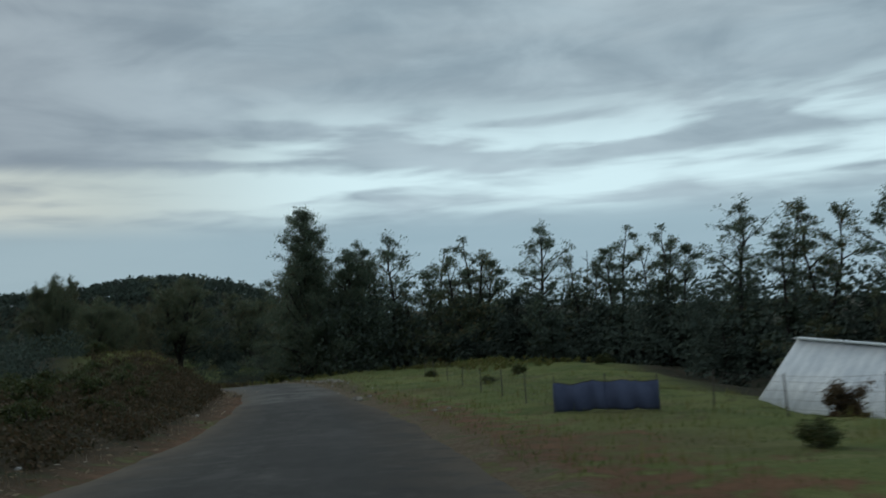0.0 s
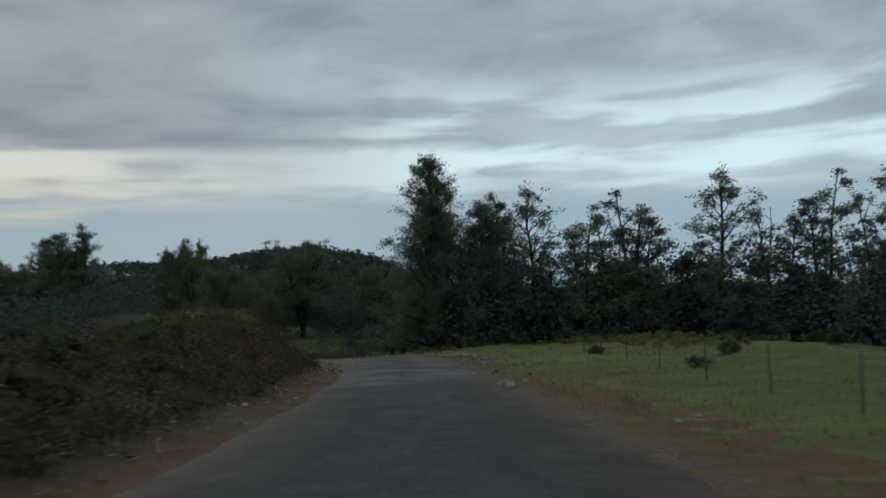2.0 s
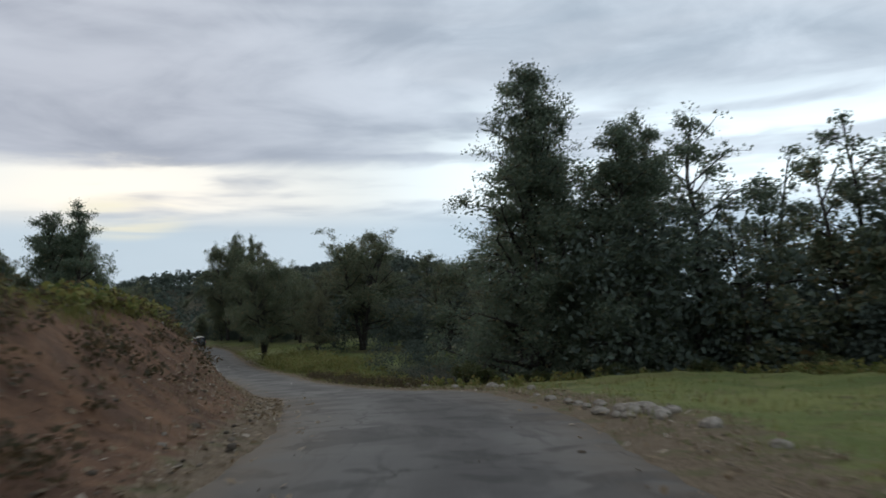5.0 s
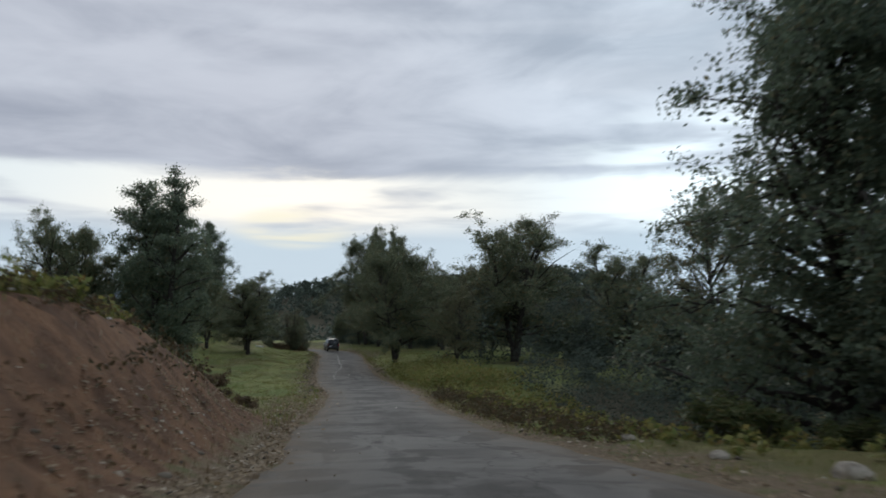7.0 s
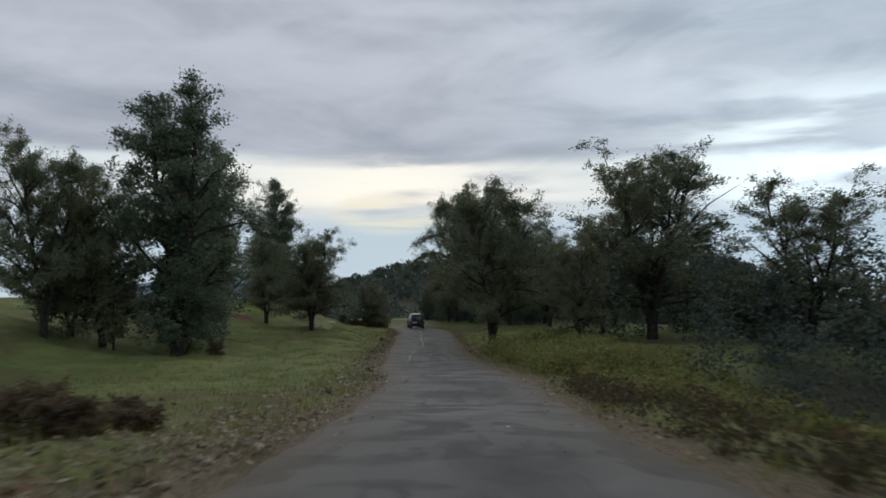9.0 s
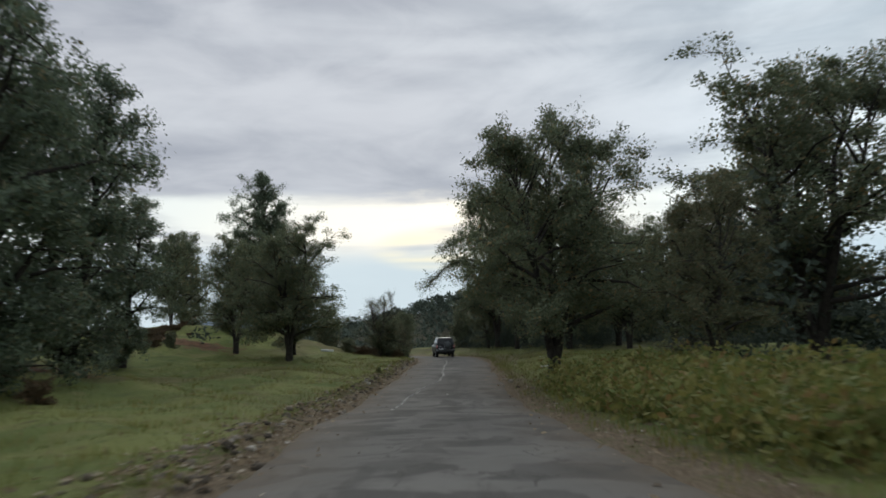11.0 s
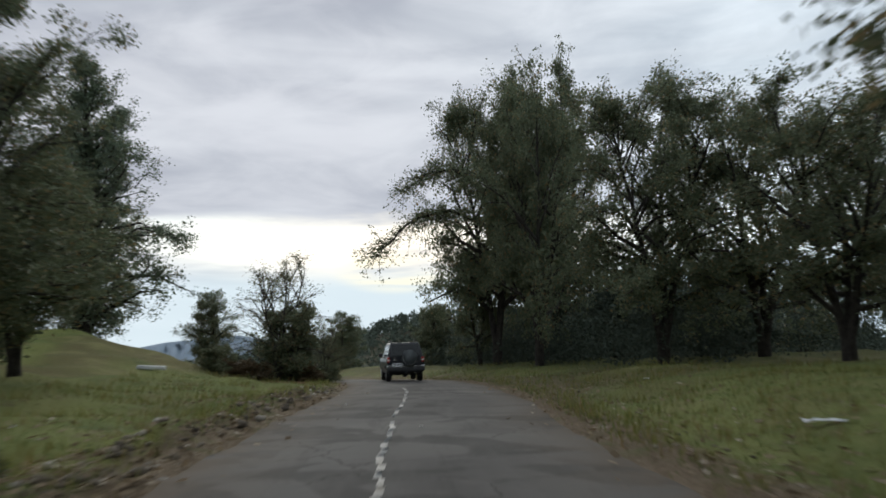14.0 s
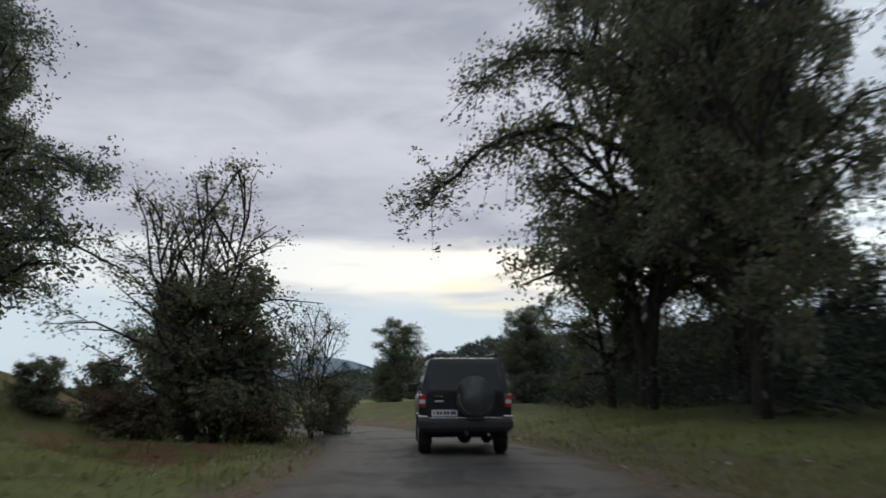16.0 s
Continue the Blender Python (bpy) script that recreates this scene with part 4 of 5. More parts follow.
def far_woods():
    """Woods on the distant slopes: one thing nobody could count."""
    rng = np.random.RandomState(17)
    pieces = []
    made, most = 0, 7200
    while made < most:
        n = 4000
        r, a = rng.uniform(0, 1, n) ** 0.65 * 900 + 70, rng.uniform(-2.2, 1.7, n)
        x, y = -40 - np.sin(a) * r, 110 + np.cos(a) * r
        if made == 0:
            # closed woods on the two hills across the valley
            side = rng.uniform(0, 1, n) < 0.6
            x, y = np.where(side, -235 + rng.randn(n) * 80, -455 + rng.randn(n) * 95), np.where(side, 690 + rng.randn(n) * 80, 680 + rng.randn(n) * 80)
            x, y = x[:2600], y[:2600]
        s, d, near = road_frame(x, y)
        ok = (np.abs(d) > 62) & ~((x < -95) & (y < 240) & (x > -330) & (y > 60))
        x, y = x[ok], y[ok]
        z = terrain(x, y)[0]
        k = min(len(x), most - made)
        for i in range(k):
            far = math.hypot(x[i] + 40, y[i] - 110)
            h = rng.uniform(7, 13)
            if x[i] < -60 and 150 < y[i] < 480:
                h = min(h, -16.2 + rng.uniform(-1.5, 0.9) - z[i])
            if h < 2.5:
                continue
            m, leaf = (150, 0.048) if far < 160 else (80, 0.072) if far < 280 else (18, 0.14)
            q = rng.randn(m, 3)
            q *= (rng.uniform(0.2, 1, m) ** 0.5 / np.linalg.norm(q, axis=1))[:, None]
            c = q * np.array([0.36, 0.36, 0.44]) * h + [x[i], y[i], z[i] + 0.42 * h]
            pieces.append(leaves_at(rng, c, 1, 0.15, h * leaf, 0.9))
        made += k
    v, f = join(pieces)
    ob = new("far_woods", mesh_from("far_woods", v, f, LEAF_SHADED))
    tagged(ob, "mixed woods covering the distant slopes, shade and haze in their dark colour", "woods", kind="stuff")


far_woods()


def far_ridge():
    """A mountain beyond the valley, with the haze of distance put into its blue colour."""
    rng = np.random.RandomState(53)
    az = np.radians(np.linspace(36.0, 62.0, 90))
    crest = np.interp(np.degrees(az), [36, 42, 45, 46.5, 48, 49.5, 53, 57, 62], [-120, -70, -38, -8, 10, 8, -16, -60, -130]) + np.convolve(rng.randn(94), np.ones(5) / 5, "valid") * 3.0
    drop, out = np.array([0.0, 0.05, 0.15, 0.35, 0.7, 1.0]), np.array([0, -30, -90, -220, -420, -600])
    rows = []
    for k in range(len(az)):
        for q, o in zip(drop, out):
            r = 3600 + o + 25 * rng.randn() * (q > 0)
            rows.append((-40 - math.sin(az[k]) * r, 110 + math.cos(az[k]) * r, crest[k] - (crest[k] + 230) * q))
    i = np.arange(len(rows)).reshape(len(az), len(drop))
    faces = np.stack([i[:-1, :-1], i[:-1, 1:], i[1:, 1:], i[1:, :-1]], -1).reshape(-1, 4)
    # bluish grey stands in for the haze over this distance
    me = mesh_from("backdrop", rows, faces, material("haze_blue", two_tone((0.215, 0.265, 0.315), (0.255, 0.300, 0.350), 0.02, 0.2, 0.5, 0.3), 1.0, spec=0.0), flat=False)
    tagged(new("backdrop", me), "mountain ridge beyond the valley, its haze painted as blue", "mountain", kind="structure")


far_ridge()


# ---- the car ahead ----
CAR_BLACK = material("car_paint", plain((0.008, 0.0095, 0.014), 0.2, 3.0), 0.30, 0.0, 0.35)
CAR_GLASS = material("car_glass", plain((0.008, 0.010, 0.011), 0.1, 2.0), 0.10, 0.0, 0.32)
PLASTIC = material("dark_plastic", plain((0.030, 0.031, 0.033), 0.25, 20.0), 0.6)
COVER = material("spare_cover", plain((0.072, 0.080, 0.084), 0.2, 6.0), 0.4)
RUBBER = material("rubber", plain((0.018, 0.018, 0.019), 0.3, 30.0), 0.85)
RIM = material("alloy", plain((0.35, 0.35, 0.36), 0.2, 12.0), 0.4, 0.9)
CHROME = material("chrome", plain((0.62, 0.62, 0.63), 0.1, 10.0), 0.2, 1.0)
LAMP_RED = material("lamp_red", plain((0.36, 0.035, 0.032), 0.15, 30.0), 0.18, 0.0, 0.6)
LAMP_WHITE = material("lamp_white", plain((0.62, 0.55, 0.53), 0.1, 30.0), 0.2, 0.0, 0.6)
PLATE = material("plate_white", plain((0.62, 0.64, 0.66), 0.06, 30.0), 0.45)
INK = material("dark_ink", plain((0.03, 0.03, 0.035), 0.1, 30.0), 0.6)


def loft(bm, sections):
    """A closed skin through rectangles (x half-width, y0, y1, z)."""
    rings = []
    for hw, y0, y1, z in sections:
        rings.append([bm.verts.new(c) for c in ((-hw, y0, z), (hw, y0, z), (hw, y1, z), (-hw, y1, z))])
    for a, b in zip(rings, rings[1:]):
        for k in range(4):
            bm.faces.new((a[k], a[(k + 1) % 4], b[(k + 1) % 4], b[k]))
    bm.faces.new(rings[0][::-1])
    bm.faces.new(rings[-1])
    return bm


def bevelled(bm, offset, seg=3):
    bmesh.ops.bevel(bm, geom=list(bm.edges), offset=offset, segments=seg, profile=0.6, affect="EDGES")
    return bm


def slab(corners, thick):
    """A thin plate over four corners, standing out along its normal."""
    bm = bmesh.new()
    c = [Vector(v) for v in corners]
    n = (c[1] - c[0]).cross(c[3] - c[0]).normalized() * thick
    a = [bm.verts.new(v) for v in c]
    b = [bm.verts.new(v + n) for v in c]
    bm.faces.new(b)
    bm.faces.new(a[::-1])
    for k in range(4):
        bm.faces.new((a[k], a[(k + 1) % 4], b[(k + 1) % 4], b[k]))
    return bm


def build_car(m):
    """A boxy off-road estate, seen from behind."""
    car = new("off_road_car")
    low = loft(bmesh.new(), [(0.86, -2.20, 2.25, 0.42), (0.93, -2.26, 2.33, 0.62), (0.945, -2.27, 2.34, 0.95), (0.90, -2.24, 2.28, 1.13)])
    body = part("body", bevelled(low, 0.05), CAR_BLACK, car, smooth_faces=False)
    cabin = loft(bmesh.new(), [(0.90, -2.23, 0.95, 1.11), (0.84, -2.17, 0.62, 1.45), (0.74, -2.06, 0.22, 1.80), (0.69, -1.98, 0.10, 1.86)])
    part("cabin", bevelled(cabin, 0.045), CAR_BLACK, car)
    part("bonnet", bevelled(loft(bmesh.new(), [(0.82, 0.92, 2.2, 1.10), (0.76, 0.95, 2.05, 1.19)]), 0.04), CAR_BLACK, car)
    # rear glass, slightly proud of the tailgate
    part("rear_window", slab([(-0.73, -2.215, 1.24), (0.73, -2.215, 1.24), (0.64, -2.095, 1.735), (-0.64, -2.095, 1.735)], 0.02), CAR_GLASS, car, "dark tinted rear window")
    gate = part("tailgate", slab([(-0.76, -2.262, 0.72), (0.76, -2.262, 0.72), (0.77, -2.245, 1.21), (-0.77, -2.245, 1.21)], 0.022), CAR_BLACK, car)
    part("door_handle", bm_box(-0.62, -0.44, -2.31, -2.28, 1.02, 1.055, bevel=0.01), CHROME, gate, "chrome tailgate handle")
    part("badge", bm_box(-0.63, -0.47, -2.296, -2.284, 1.13, 1.15), CHROME, gate)
    part("wiper", bm_box(-0.05, 0.42, -2.245, -2.225, 1.275, 1.295), PLASTIC, gate)
    for sx in (-1, 1):
        for y0, y1, t0, t1 in ((-2.0, -1.22, -1.92, -1.2), (-1.12, -0.22, -1.10, -0.22), (-0.12, 0.62, -0.12, 0.30)):
            c = [(sx * 0.878, y0, 1.22), (sx * 0.878, y1, 1.22), (sx * 0.762, t1, 1.72), (sx * 0.762, t0, 1.72)]
            part("side_window", slab(c if sx > 0 else c[::-1], 0.012), CAR_GLASS, car)
        part("roof_rail", bm_cyl(0.02, 1.9, "Y", 8, (sx * 0.66, -1.0, 1.93)), PLASTIC, car, "slim roof rail")
        for y in (-1.85, -0.15):
            part("rail_foot", bm_box(sx * 0.66 - 0.02, sx * 0.66 + 0.02, y - 0.05, y + 0.05, 1.84, 1.93), PLASTIC, car)
        lamp = part("tail_lamp", bm_box(min(sx * 0.80, sx * 0.94), max(sx * 0.80, sx * 0.94), -2.31, -2.05, 0.93, 1.17, bevel=0.02), LAMP_RED, car, "red tail lamp with a pale band")
        part("reversing_lens", bm_box(min(sx * 0.81, sx * 0.93), max(sx * 0.81, sx * 0.93), -2.322, -2.30, 1.00, 1.075, bevel=0.008), LAMP_WHITE, lamp)
        part("trim", bm_box(min(sx * 0.76, sx * 0.95), max(sx * 0.76, sx * 0.95), -2.36, -2.18, 0.735, 0.785, bevel=0.012), CHROME, car, "bright metal corner trim")
        part("fog_lamp", bm_box(min(sx * 0.82, sx * 0.93), max(sx * 0.82, sx * 0.93), -2.40, -2.3, 0.60, 0.70, bevel=0.012), LAMP_RED, car)
        part("door_mirror", bm_box(min(sx * 0.93, sx * 1.13), max(sx * 0.93, sx * 1.13), 0.42, 0.58, 1.18, 1.36, bevel=0.03), PLASTIC, car)
        part("wheel_arch", bm_box(min(sx * 0.88, sx * 0.975), max(sx * 0.88, sx * 0.975), -1.88, -0.92, 0.66, 0.80, bevel=0.03), PLASTIC, car)
        part("mud_flap", bm_box(min(sx * 0.66, sx * 0.9), max(sx * 0.66, sx * 0.9), -1.86, -1.83, 0.24, 0.55), RUBBER, car)
        for y in (-1.40, 1.36):
            bm = bmesh.new()
            bmesh.ops.create_cone(bm, cap_ends=True, segments=28, radius1=0.375, radius2=0.375, depth=0.25)
            bmesh.ops.bevel(bm, geom=[e for e in bm.edges if len(e.link_faces) == 2 and max(len(f.verts) for f in e.link_faces) > 4], offset=0.05, segments=3, affect="EDGES")
            bm.transform(Matrix.Translation((sx * 0.80, y, 0.375)) @ Matrix.Rotation(math.pi / 2, 4, "Y"))
            wheel = part("tyre", bm, RUBBER, car)
            part("rim", bm_cyl(0.21, 0.02, "X", 20, (sx * 0.93, y, 0.375)), RIM, wheel)
    part("rear_bumper", bevelled(loft(bmesh.new(), [(0.86, -2.36, -2.1, 0.48), (0.95, -2.42, -2.1, 0.56), (0.95, -2.42, -2.1, 0.68), (0.92, -2.38, -2.1, 0.735)]), 0.025), PLASTIC, car, "dark plastic rear bumper")
    part("bumper_lip", bm_box(-0.74, 0.74, -2.40, -2.3, 0.727, 0.748, bevel=0.006), CHROME, car)
    plate = part("number_plate", bm_box(-0.68, -0.16, -2.305, -2.28, 0.77, 0.885, bevel=0.006), PLATE, car, "white number plate with dark marks")
    for k, w in ((-0.645, 0.03), (-0.585, 0.05), (-0.52, 0.05), (-0.44, 0.05), (-0.375, 0.05), (-0.295, 0.045), (-0.24, 0.045)):
        part("plate_mark", bm_box(k, k + w, -2.3085, -2.3045, 0.798, 0.858), INK, plate)
    bm = bm_cyl(0.385, 0.21, "Y", 40, (0.19, -2.40, 1.13))
    bmesh.ops.bevel(bm, geom=[e for e in bm.edges if max(len(f.verts) for f in e.link_faces) > 4], offset=0.05, segments=4, affect="EDGES")
    cover = part("spare_wheel_cover", bm, COVER, car, "grey round spare wheel cover on the tailgate", True)
    ring = bmesh.new()
    a = 40
    inner, outer = [], []
    for k in range(a):
        c, s_ = math.cos(6.2832 * k / a), math.sin(6.2832 * k / a)
        inner.append(ring.verts.new((0.19 + 0.318 * c, -2.512, 1.13 + 0.318 * s_)))
        outer.append(ring.verts.new((0.19 + 0.345 * c, -2.506, 1.13 + 0.345 * s_)))
    for k in range(a):
        ring.faces.new((inner[k], inner[(k + 1) % a], outer[(k + 1) % a], outer[k]))
    bmesh.ops.solidify(ring, geom=list(ring.faces), thickness=0.02)
    part("cover_rim", ring, RIM, cover, "bright metal ring of the cover")
    part("rear_axle", bm_cyl(0.055, 1.4, "X", 12, (0, -1.40, 0.375)), PLASTIC, car)
    bm = bmesh.new()
    bmesh.ops.create_icosphere(bm, subdivisions=2, radius=0.16)
    bm.transform(Matrix.Translation((0.05, -1.40, 0.36)))
    part("differential", bm, PLASTIC, car)
    part("tow_hook", bm_box(-0.03, 0.05, -2.50, -2.3, 0.42, 0.50, bevel=0.015), PLASTIC, car)
    part("exhaust_pipe", bm_cyl(0.03, 0.3, "Y", 12, (0.45, -2.28, 0.44)), CHROME, car)
    car.matrix_basis = m
    tagged(car, "black boxy off-road car with a covered spare wheel on its tailgate", "car")


CAR_X, CAR_Y = -90.9, 180.5
build_car(pose(CAR_X, CAR_Y, LINE[np.argmin(np.hypot(LINE[:, 0] - CAR_X, LINE[:, 1] - CAR_Y)), 2] + 0.035, -1.0, 0, 43) @ Matrix.Diagonal((1, 1, 1.07, 1)))


# ---- shrubs, bracken, grass, leaf litter ----
def shrub_kinds():
    rows = {
        "bank": ("shrub", "low leafy green shrub on the earth bank", SHRUB_MAT, 71, 1.6, 2.6, 0.1, 0.03, "oak", 9, 0.070, 9, 0.13, 0.8, 3),
        "dark": ("shrub", "dense dark green shrub beside the road", LEAF_OLIVE, 72, 4.0, 4.2, 0.05, 0.05, "oak", 34, 0.065, 10, 0.14, 0.9, 4),
        "twiggy": ("shrub", "half-bare twiggy shrub with few remaining leaves", LEAF_RUST, 73, 6.4, 6.4, 0.5, 0.04, "oak", 56, 0.045, 4, 0.14, 0.0, 6),
        "rust": ("shrub", "low brown autumn shrub in the grass", BRUSH_MAT, 74, 1.4, 2.4, 0.1, 0.03, "oak", 20, 0.060, 9, 0.13, 0.8, 4),
    }
    for key, (nm, label, mat, seed, high, wide, bare, girth, style, limbs, leaf, each, spread, fill, forks) in rows.items():
        root = tree_thing(nm, label, "shrub", mat, seed, high, wide, bare, girth, style, limbs, leaf, each, spread, fill=fill, forks=forks, twigs=0.3 if key in ("bank", "rust") else 0.8, group="shrubs along the road")
        root.matrix_basis = Matrix.Translation((0, 0, -400))
        KINDS[key] = [root, False]


shrub_kinds()
random.seed(19)
plant("twiggy", -96.5, 177.1, top=-11.3, turn=30)
plant("dark", -96.2, 177.6, high=4.6, wide=1.0, turn=80)
plant("rust", -96.8, 175.9, high=1.3, wide=1.3)
plant("rust", -95.0, 177.8, high=1.1, wide=1.3)
plant("rust", -98.4, 176.2, high=1.2, wide=1.3)
plant("dark", -97.1, 179.3, high=3.0, wide=0.9)
plant("twiggy", -97.4, 181.7, high=4.2, wide=0.8)
plant("dark", -98.5, 183.4, high=2.2, wide=0.9)
plant("dark", -98.6, 174.4, high=1.5, wide=1.2)
plant("dark", -101.5, 177.5, high=2.0, wide=1.0)
plant("dark", -100.3, 154.6, high=1.6, wide=0.9)
plant("dark", -102.4, 153.2, high=1.2, wide=0.9)
plant("rust", -41.8, 99.6, high=1.04, wide=1.25)
plant("rust", -44.2, 101.2, high=0.80, wide=1.25)
plant("rust", -40.0, 96.2, high=1.20, wide=1.25)
for s0, dd, hh in ((103, -6.6, 1.2), (104, -8.0, 1.3), (105, -10.0, 1.1), (106, -11.0, 1.5)):
    i = int(np.argmin(np.abs(RUN - s0)))
    plant("rust", LINE[i, 0] + SIDE[i, 0] * dd, LINE[i, 1] + SIDE[i, 1] * dd, high=hh * 0.55, wide=1.8)
plant("rust", -40.5, 95.7, high=0.88, wide=1.25)
plant("rust", -41.9, 97.2, high=1.04, wide=1.25)
plant("rust", -43.1, 98.8, high=1.12, wide=1.25)
plant("rust", -44.2, 100.6, high=1.12, wide=1.25)
plant("rust", -45.1, 102.3, high=0.96, wide=1.25)
plant("rust", -46.7, 104.9, high=0.80, wide=1.25)
rng_m = random.Random(58)
for _ in range(8):
    i = int(np.argmin(np.abs(RUN - rng_m.uniform(212, 226))))
    dd = -LINE[i, 3] - rng_m.uniform(1.6, 7.0)
    plant("rust", LINE[i, 0] + SIDE[i, 0] * dd, LINE[i, 1] + SIDE[i, 1] * dd, high=rng_m.uniform(0.7, 1.5), wide=1.4, label="brown brush on the earth bank at the bend")
plant("dark", -117.0, 205.2, high=2.6, wide=1.3)
plant("dark", -104.2, 202.6, high=2.8, wide=1.3)
for k in range(24):
    u = k / 23
    plant("rust", -99.5 - 20.0 * u + rng_m.uniform(-1.5, 1.5), 151.0 + 17.5 * u + rng_m.uniform(-1.5, 1.5), high=rng_m.uniform(0.5, 0.95), wide=1.5, label="low red-brown brush along the meadow's crest")
for _ in range(18):
    i = int(np.argmin(np.abs(RUN - rng_m.uniform(102, 112))))
    dd = -LINE[i, 3] - rng_m.uniform(2.2, 9.0)
    plant("rust", LINE[i, 0] + SIDE[i, 0] * dd, LINE[i, 1] + SIDE[i, 1] * dd, high=rng_m.uniform(0.6, 1.0), wide=1.4, label="tangled brown autumn brush on the mound")
plant("rust", -72.0, 129.5, high=1.2)
plant("rust", -79.5, 131.5, high=1.4, wide=1.2)
plant("bank", -74.0, 151.0, high=0.6, wide=0.6)
for s0, dd, hh in ((12, -6.0, 1.3), (17, -7.5, 1.5), (20, -5.6, 1.2), (24, -7.0, 1.5), (27, -5.4, 1.1), (29, -8.2, 1.7), (32, -6.0, 1.5), (34, -9.4, 1.8), (36, -7.0, 1.7),
                   (38, -5.2, 1.1), (39, -8.6, 1.7), (41, -6.4, 1.6), (43, -5.3, 1.2), (45, -8.0, 1.7), (46, -6.3, 1.4), (48, -9.5, 1.8), (50, -7.0, 1.3), (53, -8.8, 1.5),
                   (15, -10.0, 1.6), (22, -11.0, 1.8), (29, -12.0, 1.7), (37, -12.0, 1.9), (44, -11.6, 1.7), (52, -12.0, 1.6), (58, -10.0, 1.2), (66, -10.5, 1.1), (71, -9.0, 0.9),
                   (8, -8.0, 1.4), (3, -6.5, 1.3), (76, -11.0, 1.1), (82, -9.2, 0.9), (86, -10.0, 1.2), (90, -9.0, 1.0), (94, -8.0, 1.1), (97, -10.0, 1.3), (88, -12.5, 1.5), (80, -13, 1.6)):
    i = int(np.argmin(np.abs(RUN - s0)))
    dd, hh = (dd - 0.9, hh * 0.62) if s0 < 56 else (dd, hh * 0.9)
    plant("bank", LINE[i, 0] + SIDE[i, 0] * dd, LINE[i, 1] + SIDE[i, 1] * dd, high=hh, wide=1.35)
rng_b = random.Random(77)
for _ in range(64):
    i = int(np.argmin(np.abs(RUN - rng_b.uniform(10, 58))))
    dd = -LINE[i, 3] - rng_b.uniform(3.0, 9.5)
    plant("bank", LINE[i, 0] + SIDE[i, 0] * dd, LINE[i, 1] + SIDE[i, 1] * dd, high=rng_b.uniform(0.45, 0.85), wide=1.5)
for s0, dd, hh in ((73, 26, 1.4), (77, 24, 1.5), (80, 22, 1.3), (83, 20.5, 1.6), (86, 17.0, 1.4), (89, 14.0, 1.2), (75, 30, 1.4), (71, 31, 1.3), (68, 28, 1.2), (60, 22, 0.9), (56, 14, 0.8)):
    i = int(np.argmin(np.abs(RUN - s0)))
    plant("bank", LINE[i, 0] + SIDE[i, 0] * dd, LINE[i, 1] + SIDE[i, 1] * dd, high=hh, wide=1.3)


rng_h = random.Random(63)
for k in range(16):
    u = k / 15
    plant("bank", -20.2 + 13.4 * u + rng_h.uniform(-0.5, 0.5), 95.4 + 3.2 * u + rng_h.uniform(-0.8, 0.8), high=rng_h.uniform(0.9, 1.5), wide=1.25, label="green shrub in the hedge at the edge of the wood")


def strip_spots(rng, n, s0, s1, d0, d1, side):
    """Random spots beside the asphalt: d counts from its edge, side -1 is left."""
    i = np.searchsorted(RUN, rng.uniform(s0, s1, n)).clip(0, len(LINE) - 1)
    d = rng.uniform(0, 1, n) ** 1.3 * (d1 - d0) + d0
    d = np.where(side < 0, -LINE[i, 3] - d, LINE[i, 4] + d)
    return LINE[i, 0] + SIDE[i, 0] * d + rng.uniform(-0.3, 0.3, n), LINE[i, 1] + SIDE[i, 1] * d + rng.uniform(-0.3, 0.3, n)


def bracken():
    """Waist-high bracken and weeds in clumps along the right-hand slope."""
    rng = np.random.RandomState(23)
    spots = [strip_spots(rng, 340, 72, 104, 4.2, 7.2, -1), strip_spots(rng, 240, 86, 128, 2.8, 13, 1), strip_spots(rng, 520, 118, 154, 2.6, 12, 1), strip_spots(rng, 300, 66, 88, 13, 22, 1)]
    x, y = (np.concatenate(v) for v in zip(*spots))
    z = terrain(x, y)[0]
    pieces = []
    tx, ty = strip_spots(rng, 700, 134, 160, 1.7, 8, 1)
    x, y, z = np.r_[x, tx], np.r_[y, ty], np.r_[z, terrain(tx, ty)[0]]
    for i in range(len(x)):
        tall = rng.uniform(0.15, 0.6) if i < len(x) - 700 else rng.uniform(0.4, 1.5)
        m = rng.randint(12, 22)
        u = rng.uniform(0.1, 1, m)
        az, r = rng.uniform(0, 6.28, m), tall * (0.15 + 0.55 * rng.uniform(0, 1, m)) * (1.15 - 0.6 * u)
        c = np.stack([x[i] + np.cos(az) * r, y[i] + np.sin(az) * r, z[i] + u * tall], 1)
        pieces.append(leaves_at(rng, c, 2, 0.06, 0.10, 0.8))
    v, f = join(pieces)
    ob = new("bracken", mesh_from("bracken", v, f, FERN_MAT))
    tagged(ob, "yellow-green bracken and weeds on the roadside slope", "ferns", kind="stuff")


